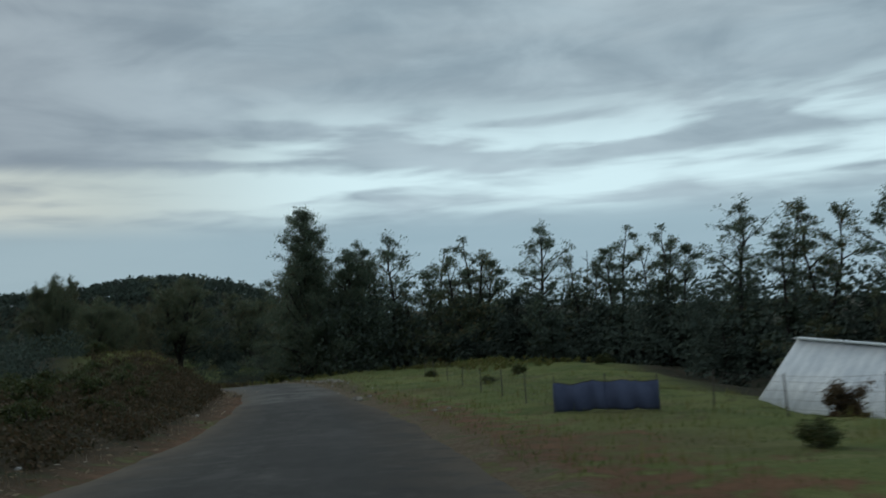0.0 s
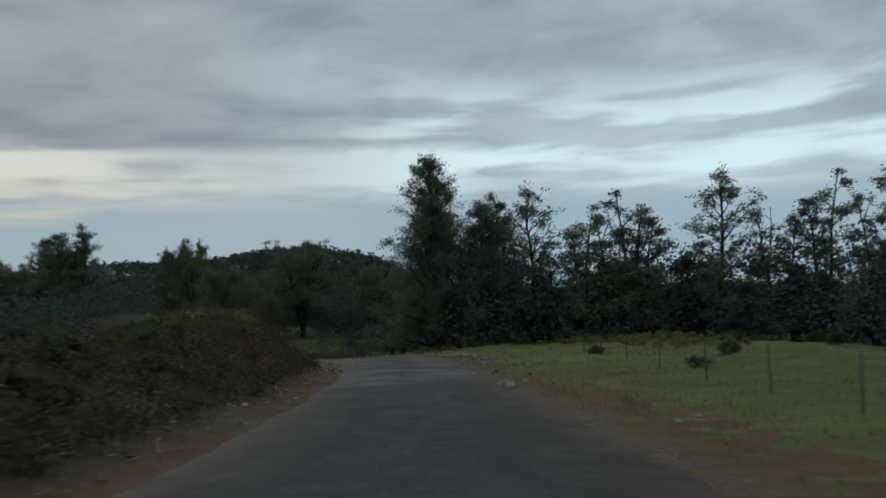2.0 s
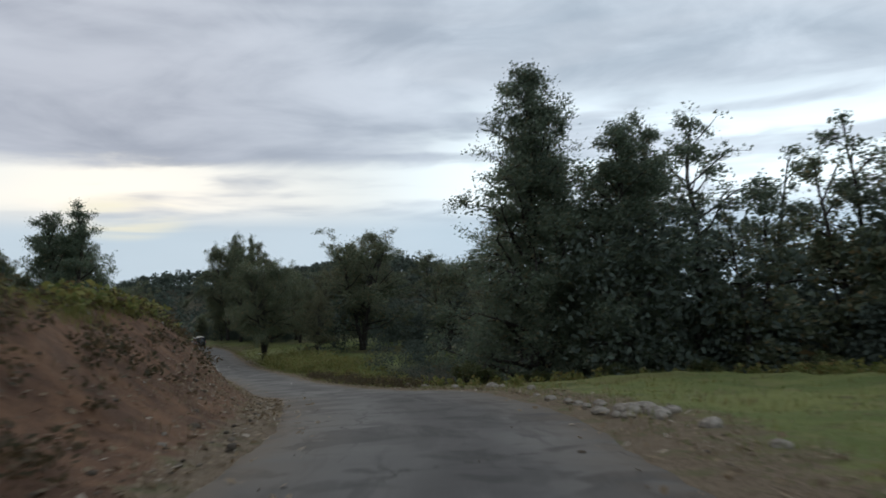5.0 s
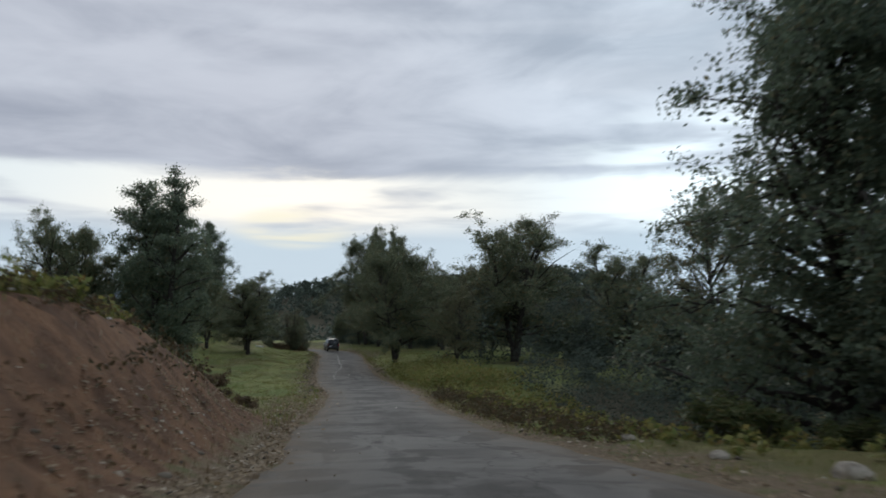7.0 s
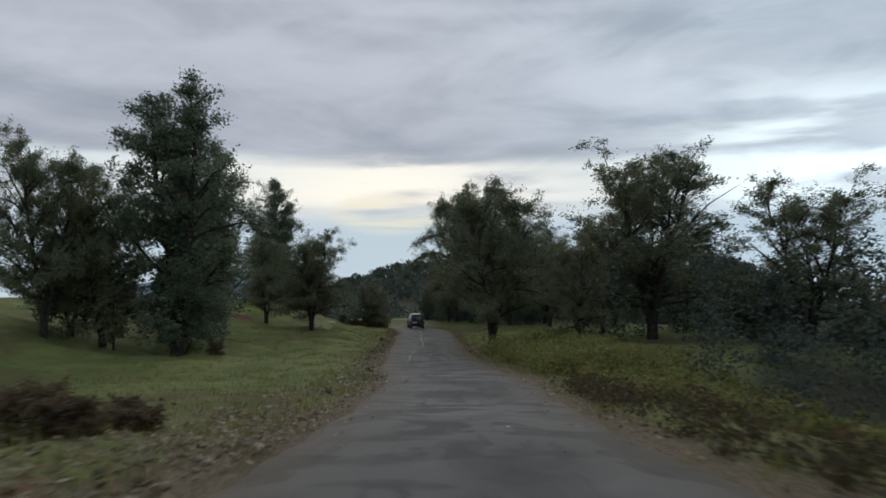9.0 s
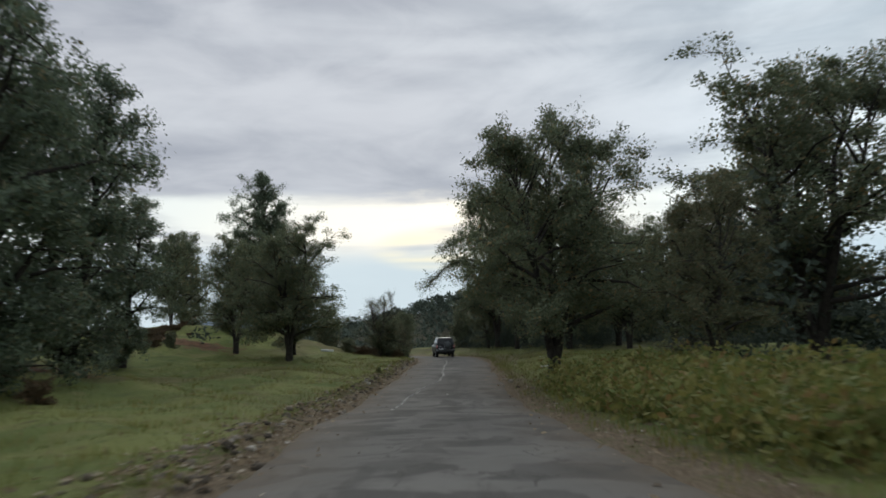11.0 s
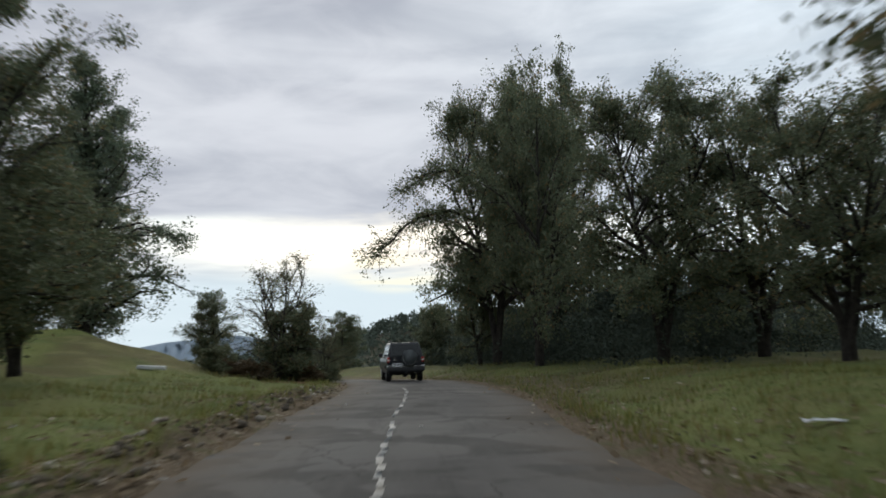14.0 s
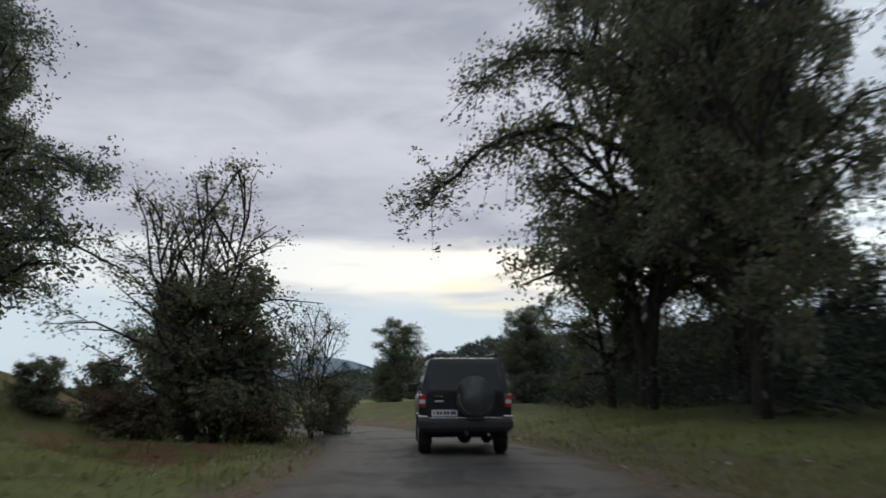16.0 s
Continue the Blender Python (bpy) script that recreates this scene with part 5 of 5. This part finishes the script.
def bank_weeds():
    """Low brown and olive weeds on the earth bank, thicker towards its top."""
    rng = np.random.RandomState(27)
    x, y = (np.concatenate(v) for v in zip(strip_spots(rng, 2400, 4, 62, 1.3, 9, -1), strip_spots(rng, 420, 55, 100, 2.4, 9, -1), strip_spots(rng, 420, 94, 130, 0.9, 4.5, 1), strip_spots(rng, 160, 98, 112, 3.0, 9, -1)))
    z = terrain(x, y)[0]
    pieces = []
    for i in range(len(x)):
        tall = rng.uniform(0.15, 0.6)
        m = rng.randint(10, 20)
        u = rng.uniform(0.05, 1, m)
        az, r = rng.uniform(0, 6.28, m), tall * (0.2 + 0.9 * rng.uniform(0, 1, m)) * (1.1 - 0.5 * u)
        c = np.stack([x[i] + np.cos(az) * r, y[i] + np.sin(az) * r, z[i] + u * tall], 1)
        pieces.append(leaves_at(rng, c, 2, 0.05, 0.06, 0.8))
    v, f = join(pieces)
    tagged(new("bank_weeds", mesh_from("bank_weeds", v, f, WEED_MAT)), "low olive and brown weeds on the bank and verges", "weeds", kind="stuff")


def blades(name, label, mat, spots, lo, hi, width, seed):
    """Upright blades, as narrow rhombs."""
    rng = np.random.RandomState(seed)
    x, y = (np.concatenate(v) for v in zip(*spots))
    z = terrain(x, y)[0]
    n = len(x)
    h = rng.uniform(lo, hi, n)
    az, tip = rng.uniform(0, 6.28, n), rng.uniform(0, 0.5, n)
    side = np.stack([np.cos(az), np.sin(az), 0 * az], 1) * width
    lean = np.stack([-np.sin(az) * tip * h, np.cos(az) * tip * h, h], 1)
    root = np.stack([x, y, z - 0.02], 1)
    verts = np.stack([root, root + lean * 0.4 + side, root + lean, root + lean * 0.4 - side], 1).reshape(-1, 3)
    ob = new(name, mesh_from(name, verts, np.arange(4 * n).reshape(n, 4), mat))
    tagged(ob, label, "grass", kind="stuff")


def leaf_litter():
    rng = np.random.RandomState(29)
    spots = [strip_spots(rng, 5200, 55, 130, 0.1, 2.6, -1), strip_spots(rng, 3500, 120, 190, 0.1, 2.2, -1), strip_spots(rng, 3600, 55, 190, 0.1, 2.6, 1),
             strip_spots(rng, 1200, -5, 60, 0.2, 3.0, -1), strip_spots(rng, 6000, 72, 116, 0.15, 2.3, -1), strip_spots(rng, 200, 60, 190, -1.0, 0.0, -1), strip_spots(rng, 200, 60, 190, -0.8, 0.0, 1), strip_spots(rng, 4500, 134, 190, 0.1, 1.5, -1), strip_spots(rng, 1600, 168, 214, 0.1, 5, 1), strip_spots(rng, 1500, 165, 206, 0.1, 5, -1)]
    x, y = (np.concatenate(v) for v in zip(*spots))
    z = terrain(x, y)[0] + 0.03
    s, d, near = road_frame(x, y)
    on = (d > -LINE[near, 3] - 0.2) & (d < LINE[near, 4] + 0.2)
    z = np.where(on, LINE[near, 2] + 0.045, z)
    n = len(x)
    c = np.stack([x, y, z], 1)
    a = rng.randn(n, 3) * np.array([1, 1, 0.25])
    a /= np.linalg.norm(a, axis=1)[:, None]
    b = np.cross(a, np.array([0, 0, 1]) + rng.randn(n, 3) * 0.3)
    ln = rng.uniform(0.025, 0.095, n)[:, None]
    a, b = a * ln, b * ln * 0.6
    verts = np.stack([c - a, c + b, c + a, c - b], 1).reshape(-1, 3)
    tagged(new("leaf_litter", mesh_from("leaf_litter", verts, np.arange(4 * n).reshape(n, 4), DRY_MAT)), "dry fallen leaves along the road's edges", "leaves", kind="stuff")


def stone_mesh(rng, size, flat=0.6):
    bm = bmesh.new()
    bmesh.ops.create_icosphere(bm, subdivisions=2, radius=1.0)
    turn = Euler((rng.uniform(0, 6), rng.uniform(0, 6), rng.uniform(0, 6))).to_matrix()
    off = Vector((rng.uniform(-9, 9), rng.uniform(-9, 9), rng.uniform(-9, 9)))
    for v in bm.verts:
        q = turn @ v.co
        f = 1 + 0.55 * noise.noise(q * 1.2 + off) + 0.3 * noise.noise(q * 3.1 + off)
        f = min(f, 0.95 + 0.25 * noise.noise(q * 0.6 + off))
        v.co = Vector((q.x * f * size, q.y * f * size * rng.uniform(0.75, 0.8), q.z * f * size * flat))
    return bm


ROCK = material("pale_rock", two_tone((0.17, 0.145, 0.115), (0.36, 0.325, 0.27), 5.0, 24.0, 0.02, 0.7), 0.9)


def rocks():
    rng = random.Random(31)
    for x, y, size in ((-11.35, 69.55, 0.20), (-10.9, 70.3, 0.26), (-10.75, 69.75, 0.30), (-10.45, 69.9, 0.34), (-10.2, 69.4, 0.30), (-10.15, 68.9, 0.22), (-12.05, 72.1, 0.16), (-11.55, 72.35, 0.20), (-12.95, 74.1, 0.18), (-10.75, 68.7, 0.16),
                       (-11.0, 69.2, 0.13), (-10.6, 70.4, 0.17), (-9.9, 69.7, 0.20), (-9.35, 67.0, 0.24), (-8.6, 64.6, 0.16), (-11.8, 71.6, 0.12), (-12.4, 73.2, 0.14), (-13.6, 76.0, 0.13),
                       (-24.1, 96.6, 0.2), (-17.3, 87.7, 0.36), (-16.6, 86.4, 0.2), (-19.6, 89.9, 0.24), (-22.4, 94.2, 0.22), (-6.05, 46.0, 0.32), (-7.6, 51.6, 0.18), (-8.2, 53.0, 0.15), (-2.6, 37.7, 0.13), (-2.1, 38.6, 0.10),
                       (-5.6, 47.2, 0.14), (-14.6, 81.6, 0.2), (-64.2, 150.2, 0.18), (-65.7, 152.0, 0.2)):
        me = bpy.data.meshes.new("rock")
        bm = stone_mesh(rng, size, 0.62)
        bm.to_mesh(me)
        bm.free()
        me.materials.append(ROCK)
        ob = new("rock", me)
        ob.matrix_basis = Matrix.Translation((x, y, ground_z(x, y) + size * 0.22))
        tagged(ob, "pale weathered rock lying on the grass verge", "rock", "rocks on the verge")


def stones():
    """Small stones and clods along the edges: too many to count."""
    rng = np.random.RandomState(37)
    spots = [strip_spots(rng, 420, 55, 110, 0.1, 2.0, -1), strip_spots(rng, 620, 120, 190, 0.2, 1.8, -1), strip_spots(rng, 260, 50, 190, 0.3, 2.5, 1), strip_spots(rng, 520, 0, 104, 0.8, 6.5, -1), strip_spots(rng, 90, 60, 186, -4.5, -0.2, -1)]
    x, y = (np.concatenate(v) for v in zip(*spots))
    z = terrain(x, y)[0]
    s, d, near = road_frame(x, y)
    on = (d > -LINE[near, 3] - 0.2) & (d < LINE[near, 4] + 0.2)
    z = np.where(on, LINE[near, 2] + 0.02, z)
    t = (1 + 5**0.5) / 2
    ico = np.array([(-1, t, 0), (1, t, 0), (-1, -t, 0), (1, -t, 0), (0, -1, t), (0, 1, t), (0, -1, -t), (0, 1, -t), (t, 0, -1), (t, 0, 1), (-t, 0, -1), (-t, 0, 1)]) / 1.9
    tri = np.array([(0, 11, 5), (0, 5, 1), (0, 1, 7), (0, 7, 10), (0, 10, 11), (1, 5, 9), (5, 11, 4), (11, 10, 2), (10, 7, 6), (7, 1, 8),
                    (3, 9, 4), (3, 4, 2), (3, 2, 6), (3, 6, 8), (3, 8, 9), (4, 9, 5), (2, 4, 11), (6, 2, 10), (8, 6, 7), (9, 8, 1)])
    big_x, big_y = strip_spots(rng, 1500, 130, 194, 0.0, 1.5, -1)
    x, y, z = np.r_[x, big_x], np.r_[y, big_y], np.r_[z, terrain(big_x, big_y)[0]]
    pieces = []
    for i in range(len(x)):
        size = 0.022 + 0.10 * rng.uniform() ** 3 if i >= len(x) - 1500 else rng.uniform(0.010, 0.022) if i < len(on) and on[i] else rng.uniform(0.02, 0.055) * (2.2 if rng.uniform() < 0.07 else 1)
        v = ico * rng.uniform(0.65, 1.25, (12, 1)) * size * np.array([1.2, 1.0, 0.7])
        a = rng.uniform(0, 6.28)
        v = np.stack([v[:, 0] * math.cos(a) - v[:, 1] * math.sin(a), v[:, 0] * math.sin(a) + v[:, 1] * math.cos(a), v[:, 2]], 1)
        pieces.append((v + [x[i], y[i], z[i] + size * 0.3], tri))
    v, f = join(pieces)
    tagged(new("roadside_stones", mesh_from("roadside_stones", v, f, STONE)), "small stones and clods along the verges", "stones", kind="stuff")


bracken()
bank_weeds()
rng_g = np.random.RandomState(41)
blades("verge_grass", "short tufted grass on the verges and meadow", GRASS_MAT,
       [strip_spots(rng_g, 22000, 96, 190, 0.5, 16, -1), strip_spots(rng_g, 16000, -5, 95, 0.6, 14, 1), strip_spots(rng_g, 15000, 95, 190, 0.4, 14, 1), strip_spots(rng_g, 6000, 10, 100, 5.0, 11, -1), strip_spots(rng_g, 9000, 172, 215, 0.3, 9, 1), strip_spots(rng_g, 6000, 168, 212, 0.3, 8, -1)],
       0.03, 0.13, 0.012, 43)


def tufts(spots, each, spread):
    """Gathers each spot into a tuft of blades."""
    x, y = spots
    return np.repeat(x, each) + rng_g.randn(len(x) * each) * spread, np.repeat(y, each) + rng_g.randn(len(x) * each) * spread


blades("long_grass", "longer yellowing grass standing in tufts on the meadow", FERN_MAT,
       [tufts(strip_spots(rng_g, 900, 100, 188, 0.5, 16, -1), 13, 0.16), tufts(strip_spots(rng_g, 800, 96, 188, 0.5, 12, 1), 13, 0.16), tufts(strip_spots(rng_g, 420, 0, 95, 0.9, 15, 1), 12, 0.18), tufts(strip_spots(rng_g, 300, 170, 214, 0.4, 9, 1), 12, 0.18), tufts(strip_spots(rng_g, 240, 170, 210, 0.4, 8, -1), 12, 0.18),
        tufts(strip_spots(rng_g, 1000, 58, 104, 4.0, 8, -1), 13, 0.16)],
       0.08, 0.34, 0.011, 44)
blades("dry_grass", "straw-coloured dry stalks on the bank and verges", DRY_MAT,
       [tufts(strip_spots(rng_g, 600, 45, 104, 0.8, 7.5, -1), 8, 0.13), tufts(strip_spots(rng_g, 260, 100, 186, 0.3, 8, -1), 8, 0.14), tufts(strip_spots(rng_g, 380, 60, 186, 0.3, 6, 1), 8, 0.14),
        tufts(strip_spots(rng_g, 260, 0, 50, 0.5, 5.5, -1), 7, 0.14)],
       0.06, 0.30, 0.007, 45)
leaf_litter()
stones()
rocks()


# ---- road paint ----
def lane_line():
    """A worn centre line, in broken pieces, that drifts towards the driven lane."""
    rng = np.random.RandomState(47)
    s = 149.6
    while s < 192:
        ln = rng.uniform(1.0, 3.4)
        k = np.linspace(s, s + ln, max(4, int(ln / 0.10)))
        rows = []
        for q in k:
            i = int(np.argmin(np.abs(RUN - q)))
            half = 0.05 * rng.uniform(0.6, 1.15)
            d0 = np.interp(q, [150, 156, 160, 164, 167, 172, 177, 184, 195], [-1.70, -1.60, -1.35, -0.95, -0.45, -0.37, -0.52, -0.56, -0.48])
            d0 += 0.03 * math.sin(q) + 0.02 * math.sin(4.1 * q) + rng.uniform(-0.01, 0.01)
            u = (d0 + LINE[i, 3]) / (LINE[i, 3] + LINE[i, 4])
            z = LINE[i, 2] + 0.05 * (1 - (2 * u - 1) ** 2) - 0.012 + 0.008
            rows += [(LINE[i, 0] + SIDE[i, 0] * (d0 - half), LINE[i, 1] + SIDE[i, 1] * (d0 - half), z), (LINE[i, 0] + SIDE[i, 0] * (d0 + half), LINE[i, 1] + SIDE[i, 1] * (d0 + half), z)]
        f = [(2 * a, 2 * a + 1, 2 * a + 3, 2 * a + 2) for a in range(len(k) - 1)]
        tagged(new("lane_marking", mesh_from("lane_marking", rows, f, PAINT_WHITE)), "worn white centre line on the asphalt", "road marking", kind="structure")
        s += ln + rng.choice([0.02, 0.05, 0.25, 0.6], p=[0.62, 0.26, 0.08, 0.04])


lane_line()


# ---- fence, tarpaulin and shed below the road ----
WOOD_GREY = material("weathered_wood", two_tone((0.07, 0.06, 0.05), (0.13, 0.115, 0.10), 4.0, 40.0, 0.01, 0.6), 0.9)
WIRE = material("rusty_wire", plain((0.10, 0.085, 0.075), 0.3, 30.0), 0.6, 0.6)
TARP = material("blue_tarpaulin", two_tone((0.075, 0.090, 0.165), (0.100, 0.118, 0.205), 1.5, 30.0, 0.01, 0.4), 0.55)
SHEET = material("white_sheet_roof", two_tone((0.62, 0.65, 0.69), (0.78, 0.80, 0.82), 1.2, 20.0, 0.01, 0.2), 0.5)
BOARD = material("pale_boards", two_tone((0.42, 0.43, 0.44), (0.60, 0.60, 0.60), 2.0, 30.0, 0.01, 0.3), 0.8)

FENCE = [(8.6, 21.5), (8.1, 25.0), (7.2, 28.0), (6.2, 30.6), (5.0, 32.4), (3.9, 33.7), (2.5, 34.1), (1.0, 34.55), (0.6, 38.5), (0.1, 42.5), (-0.5, 47.0), (-1.2, 52.0), (-1.9, 57.0), (-2.7, 62.0), (-3.4, 67.0)]


def build_fence():
    fence = new("wire_fence")
    tagged(fence, "thin wire mesh fence on leaning wooden posts", "fence")
    rng = random.Random(53)
    tops = []
    for x, y in FENCE:
        z = ground_z(x, y)
        bm = bm_cyl(0.024, 1.25, "Z", 7, (0, 0, 0.45), 0.018)
        post = part("post", bm, WOOD_GREY, fence)
        post.matrix_basis = pose(x, y, z, rng.uniform(-4, 4), rng.uniform(-4, 4), rng.uniform(0, 90))
        tops.append(Vector((x, y, z)))
    for a, b in zip(tops, tops[1:]):
        pieces = []
        n = 5
        for h in (0.2, 0.42, 0.64, 0.86, 1.0):
            t = np.linspace(0, 1, n)
            sag = -0.04 * np.sin(t * math.pi)
            p = np.stack([a.x + (b.x - a.x) * t, a.y + (b.y - a.y) * t, a.z + (b.z - a.z) * t + h + sag], 1)
            pieces.append(tube(p, np.full(n, 0.0035), 3))
        for t in np.linspace(0.04, 0.96, 18):
            q = a.lerp(b, float(t))
            pieces.append(tube([(q.x, q.y, q.z + 0.15), (q.x, q.y, q.z + 0.6), (q.x, q.y, q.z + 1.0)], [0.0022] * 3, 3))
        v, f = join(pieces)
        w = new("wire_panel", mesh_from("wire_panel", v, f, WIRE))
        w.parent = fence


def build_tarp():
    tarp = new("blue_tarpaulin")
    tagged(tarp, "blue tarpaulin in two lengths hung on the wire fence", "tarpaulin")
    a, b = Vector((1.0, 34.55, 0)), Vector((3.9, 33.7, 0))
    side = (b - a).normalized().cross(Vector((0, 0, 1)))
    cord = []
    for lo, hi in ((0.0, 0.5), (0.495, 1.0)):
        nx, nz = 16, 10
        rows = []
        for j in range(nz + 1):
            for i in range(nx + 1):
                u, v = lo + (hi - lo) * i / nx, j / nz
                p = a.lerp(b, u)
                z = ground_z(p.x, p.y) + 0.04 + 0.86 * v - 0.07 * math.sin(u * 9.4) ** 2 * v
                fold = 0.05 * math.sin(u * 31 + 2 * v) * (1 - 0.4 * v) + 0.08 * math.sin(v * 3.1) + (0.012 if lo else 0.0)
                rows.append(tuple(p + side * (fold + 0.06))[:2] + (z,))
                if j == nz:
                    cord.append(rows[-1])
        k = nx + 1
        faces = [(j * k + i, j * k + i + 1, (j + 1) * k + i + 1, (j + 1) * k + i) for j in range(nz) for i in range(nx)]
        ob = new("sheet", mesh_from("sheet", rows, faces, TARP, flat=False))
        ob.parent = tarp
        thick = ob.modifiers.new("thick", "SOLIDIFY")
        thick.thickness = 0.010
    v, f = tube(cord, np.full(len(cord), 0.012), 5)
    ob = new("cord", mesh_from("cord", v, f, WIRE, flat=False))
    ob.parent = tarp


def build_shed():
    """A low shed with a ribbed white roof that falls towards the road."""
    shed = new("shed")
    tagged(shed, "low shed with a ribbed white sheet roof", "shed")
    long_, half, eave, ridge = 12.0, 1.55, 1.0, 2.86
    for sx in (-1, 1):
        rows = []
        n = 120
        for i in range(n + 1):
            y = long_ * i / n
            rib = 0.025 if i % 4 in (1, 2) else 0.0
            rows += [(sx * (half + 0.25), y, eave - 0.15 + rib), (0, y, ridge + rib)]
        f = [(2 * i, 2 * i + 1, 2 * i + 3, 2 * i + 2) for i in range(n)]
        ob = new("roof", mesh_from("roof", rows, f if sx < 0 else [q[::-1] for q in f], SHEET))
        ob.parent = shed
        thick = ob.modifiers.new("thick", "SOLIDIFY")
        thick.thickness = 0.02
        for i in range(24):
            y = 0.1 + i * (long_ - 0.2) / 24
            part("wall_board", bm_box(sx * half - 0.02, sx * half + 0.02, y, y + 0.44, -1.2, eave), BOARD, shed)
    for y in (0.15, long_ - 0.15):
        bm = bmesh.new()
        a = [bm.verts.new(c) for c in ((-half, y - 0.03, -1.2), (half, y - 0.03, -1.2), (half, y - 0.03, eave), (0, y - 0.03, ridge - 0.05), (-half, y - 0.03, eave))]
        bm.faces.new(a)
        bmesh.ops.solidify(bm, geom=list(bm.faces), thickness=0.06)
        part("gable", bm, BOARD, shed)
    part("ridge_cap", bm_box(-0.14, 0.14, 0, long_, ridge + 0.02, ridge + 0.06, bevel=0.015), SHEET, shed)
    shed.matrix_basis = pose(12.05, 24.13, -8.16, 0, 0, 15.2)


build_fence()
build_tarp()
build_shed()
plant("twiggy", 7.9, 27.6, high=2.1, wide=0.7)
plant("twiggy", 8.6, 25.2, high=2.8, wide=0.7)
plant("rust", 7.0, 29.4, high=1.1, wide=0.9)
plant("bank", 3.1, 22.6, high=0.6, wide=1.1)
plant("bank", 0.2, 52.6, high=0.6, wide=1.7)
plant("bank", -2.9, 63.0, high=0.7, wide=1.3)


# ---- odds and ends ----
def white_slab():
    bm = bm_box(-0.6, 0.6, -0.25, 0.25, 0, 0.16, bevel=0.04)
    me = bpy.data.meshes.new("stone_slab")
    bm.to_mesh(me)
    bm.free()
    me.materials.append(BOARD)
    ob = new("stone_slab", me)
    x, y = -96.2, 169.0
    ob.matrix_basis = pose(x, y, ground_z(x, y) + 0.05, 0, 4, 40)
    tagged(ob, "flat white slab lying in the meadow", "slab")


def scrap(x, y, size, turn):
    """A crumpled scrap of white plastic."""
    rng = random.Random(int(x * 10))
    bm = bmesh.new()
    bmesh.ops.create_grid(bm, x_segments=6, y_segments=4, size=1.0)
    for v in bm.verts:
        v.co = Vector((v.co.x * size, v.co.y * size * 0.35, 0.04 + rng.uniform(0, 0.3) * size * 0.5))
    bmesh.ops.solidify(bm, geom=list(bm.faces), thickness=0.006)
    me = bpy.data.meshes.new("plastic_scrap")
    bm.to_mesh(me)
    bm.free()
    me.materials.append(PLATE)
    ob = new("plastic_scrap", me)
    ob.matrix_basis = pose(x, y, ground_z(x, y), 0, 0, turn)
    tagged(ob, "crumpled scrap of white plastic on the grass", "litter", "plastic scraps")


white_slab()
scrap(-67.6, 160.2, 0.34, 20)
scrap(-74.4, 171.6, 0.14, 70)
scrap(-25.5, 101.5, 0.12, 70)


def pale_bit(x, y, size, name, label, mat, lift=0.0):
    rng = random.Random(int(abs(x * 31 + y * 17)))
    bm = bmesh.new()
    bmesh.ops.create_icosphere(bm, subdivisions=1, radius=1.0)
    for v in bm.verts:
        f = rng.uniform(0.6, 1.25)
        v.co = Vector((v.co.x * f * size, v.co.y * f * size * 0.8, v.co.z * f * size * 0.5))
    me = bpy.data.meshes.new(name)
    bm.to_mesh(me)
    bm.free()
    me.materials.append(mat)
    ob = new(name, me)
    ob.matrix_basis = pose(x, y, ground_z(x, y) + lift + size * 0.25, 0, 0, rng.uniform(0, 180))
    tagged(ob, label, "stone", "pale stones")


PALE = material("pale_stone", two_tone((0.42, 0.40, 0.37), (0.62, 0.60, 0.56), 6.0, 40.0, 0.004, 0.4), 0.85)
for x, y, size in ((-61.9, 141.4, 0.07), (-74.2, 158.8, 0.05), (-79.2, 162.5, 0.05), (-35.6, 105.0, 0.045)):
    pale_bit(x, y, size, "road_stone", "small pale stone lying on the asphalt", PALE, 0.14)
rng_p = random.Random(91)
for _ in range(26):
    i = int(np.argmin(np.abs(RUN - rng_p.uniform(20, 104))))
    dd = -LINE[i, 3] - rng_p.uniform(0.7, 5.0)
    pale_bit(LINE[i, 0] + SIDE[i, 0] * dd, LINE[i, 1] + SIDE[i, 1] * dd, rng_p.uniform(0.035, 0.085), "pale_stone", "small pale stone lying on the red earth bank", PALE)
for _ in range(14):
    i = int(np.argmin(np.abs(RUN - rng_p.uniform(110, 184))))
    dd = LINE[i, 4] + rng_p.uniform(0.6, 7.0) if rng_p.random() < 0.5 else -LINE[i, 3] - rng_p.uniform(0.6, 7.0)
    pale_bit(LINE[i, 0] + SIDE[i, 0] * dd, LINE[i, 1] + SIDE[i, 1] * dd, rng_p.uniform(0.03, 0.07), "pale_stone", "small pale stone lying in the grass", PALE)
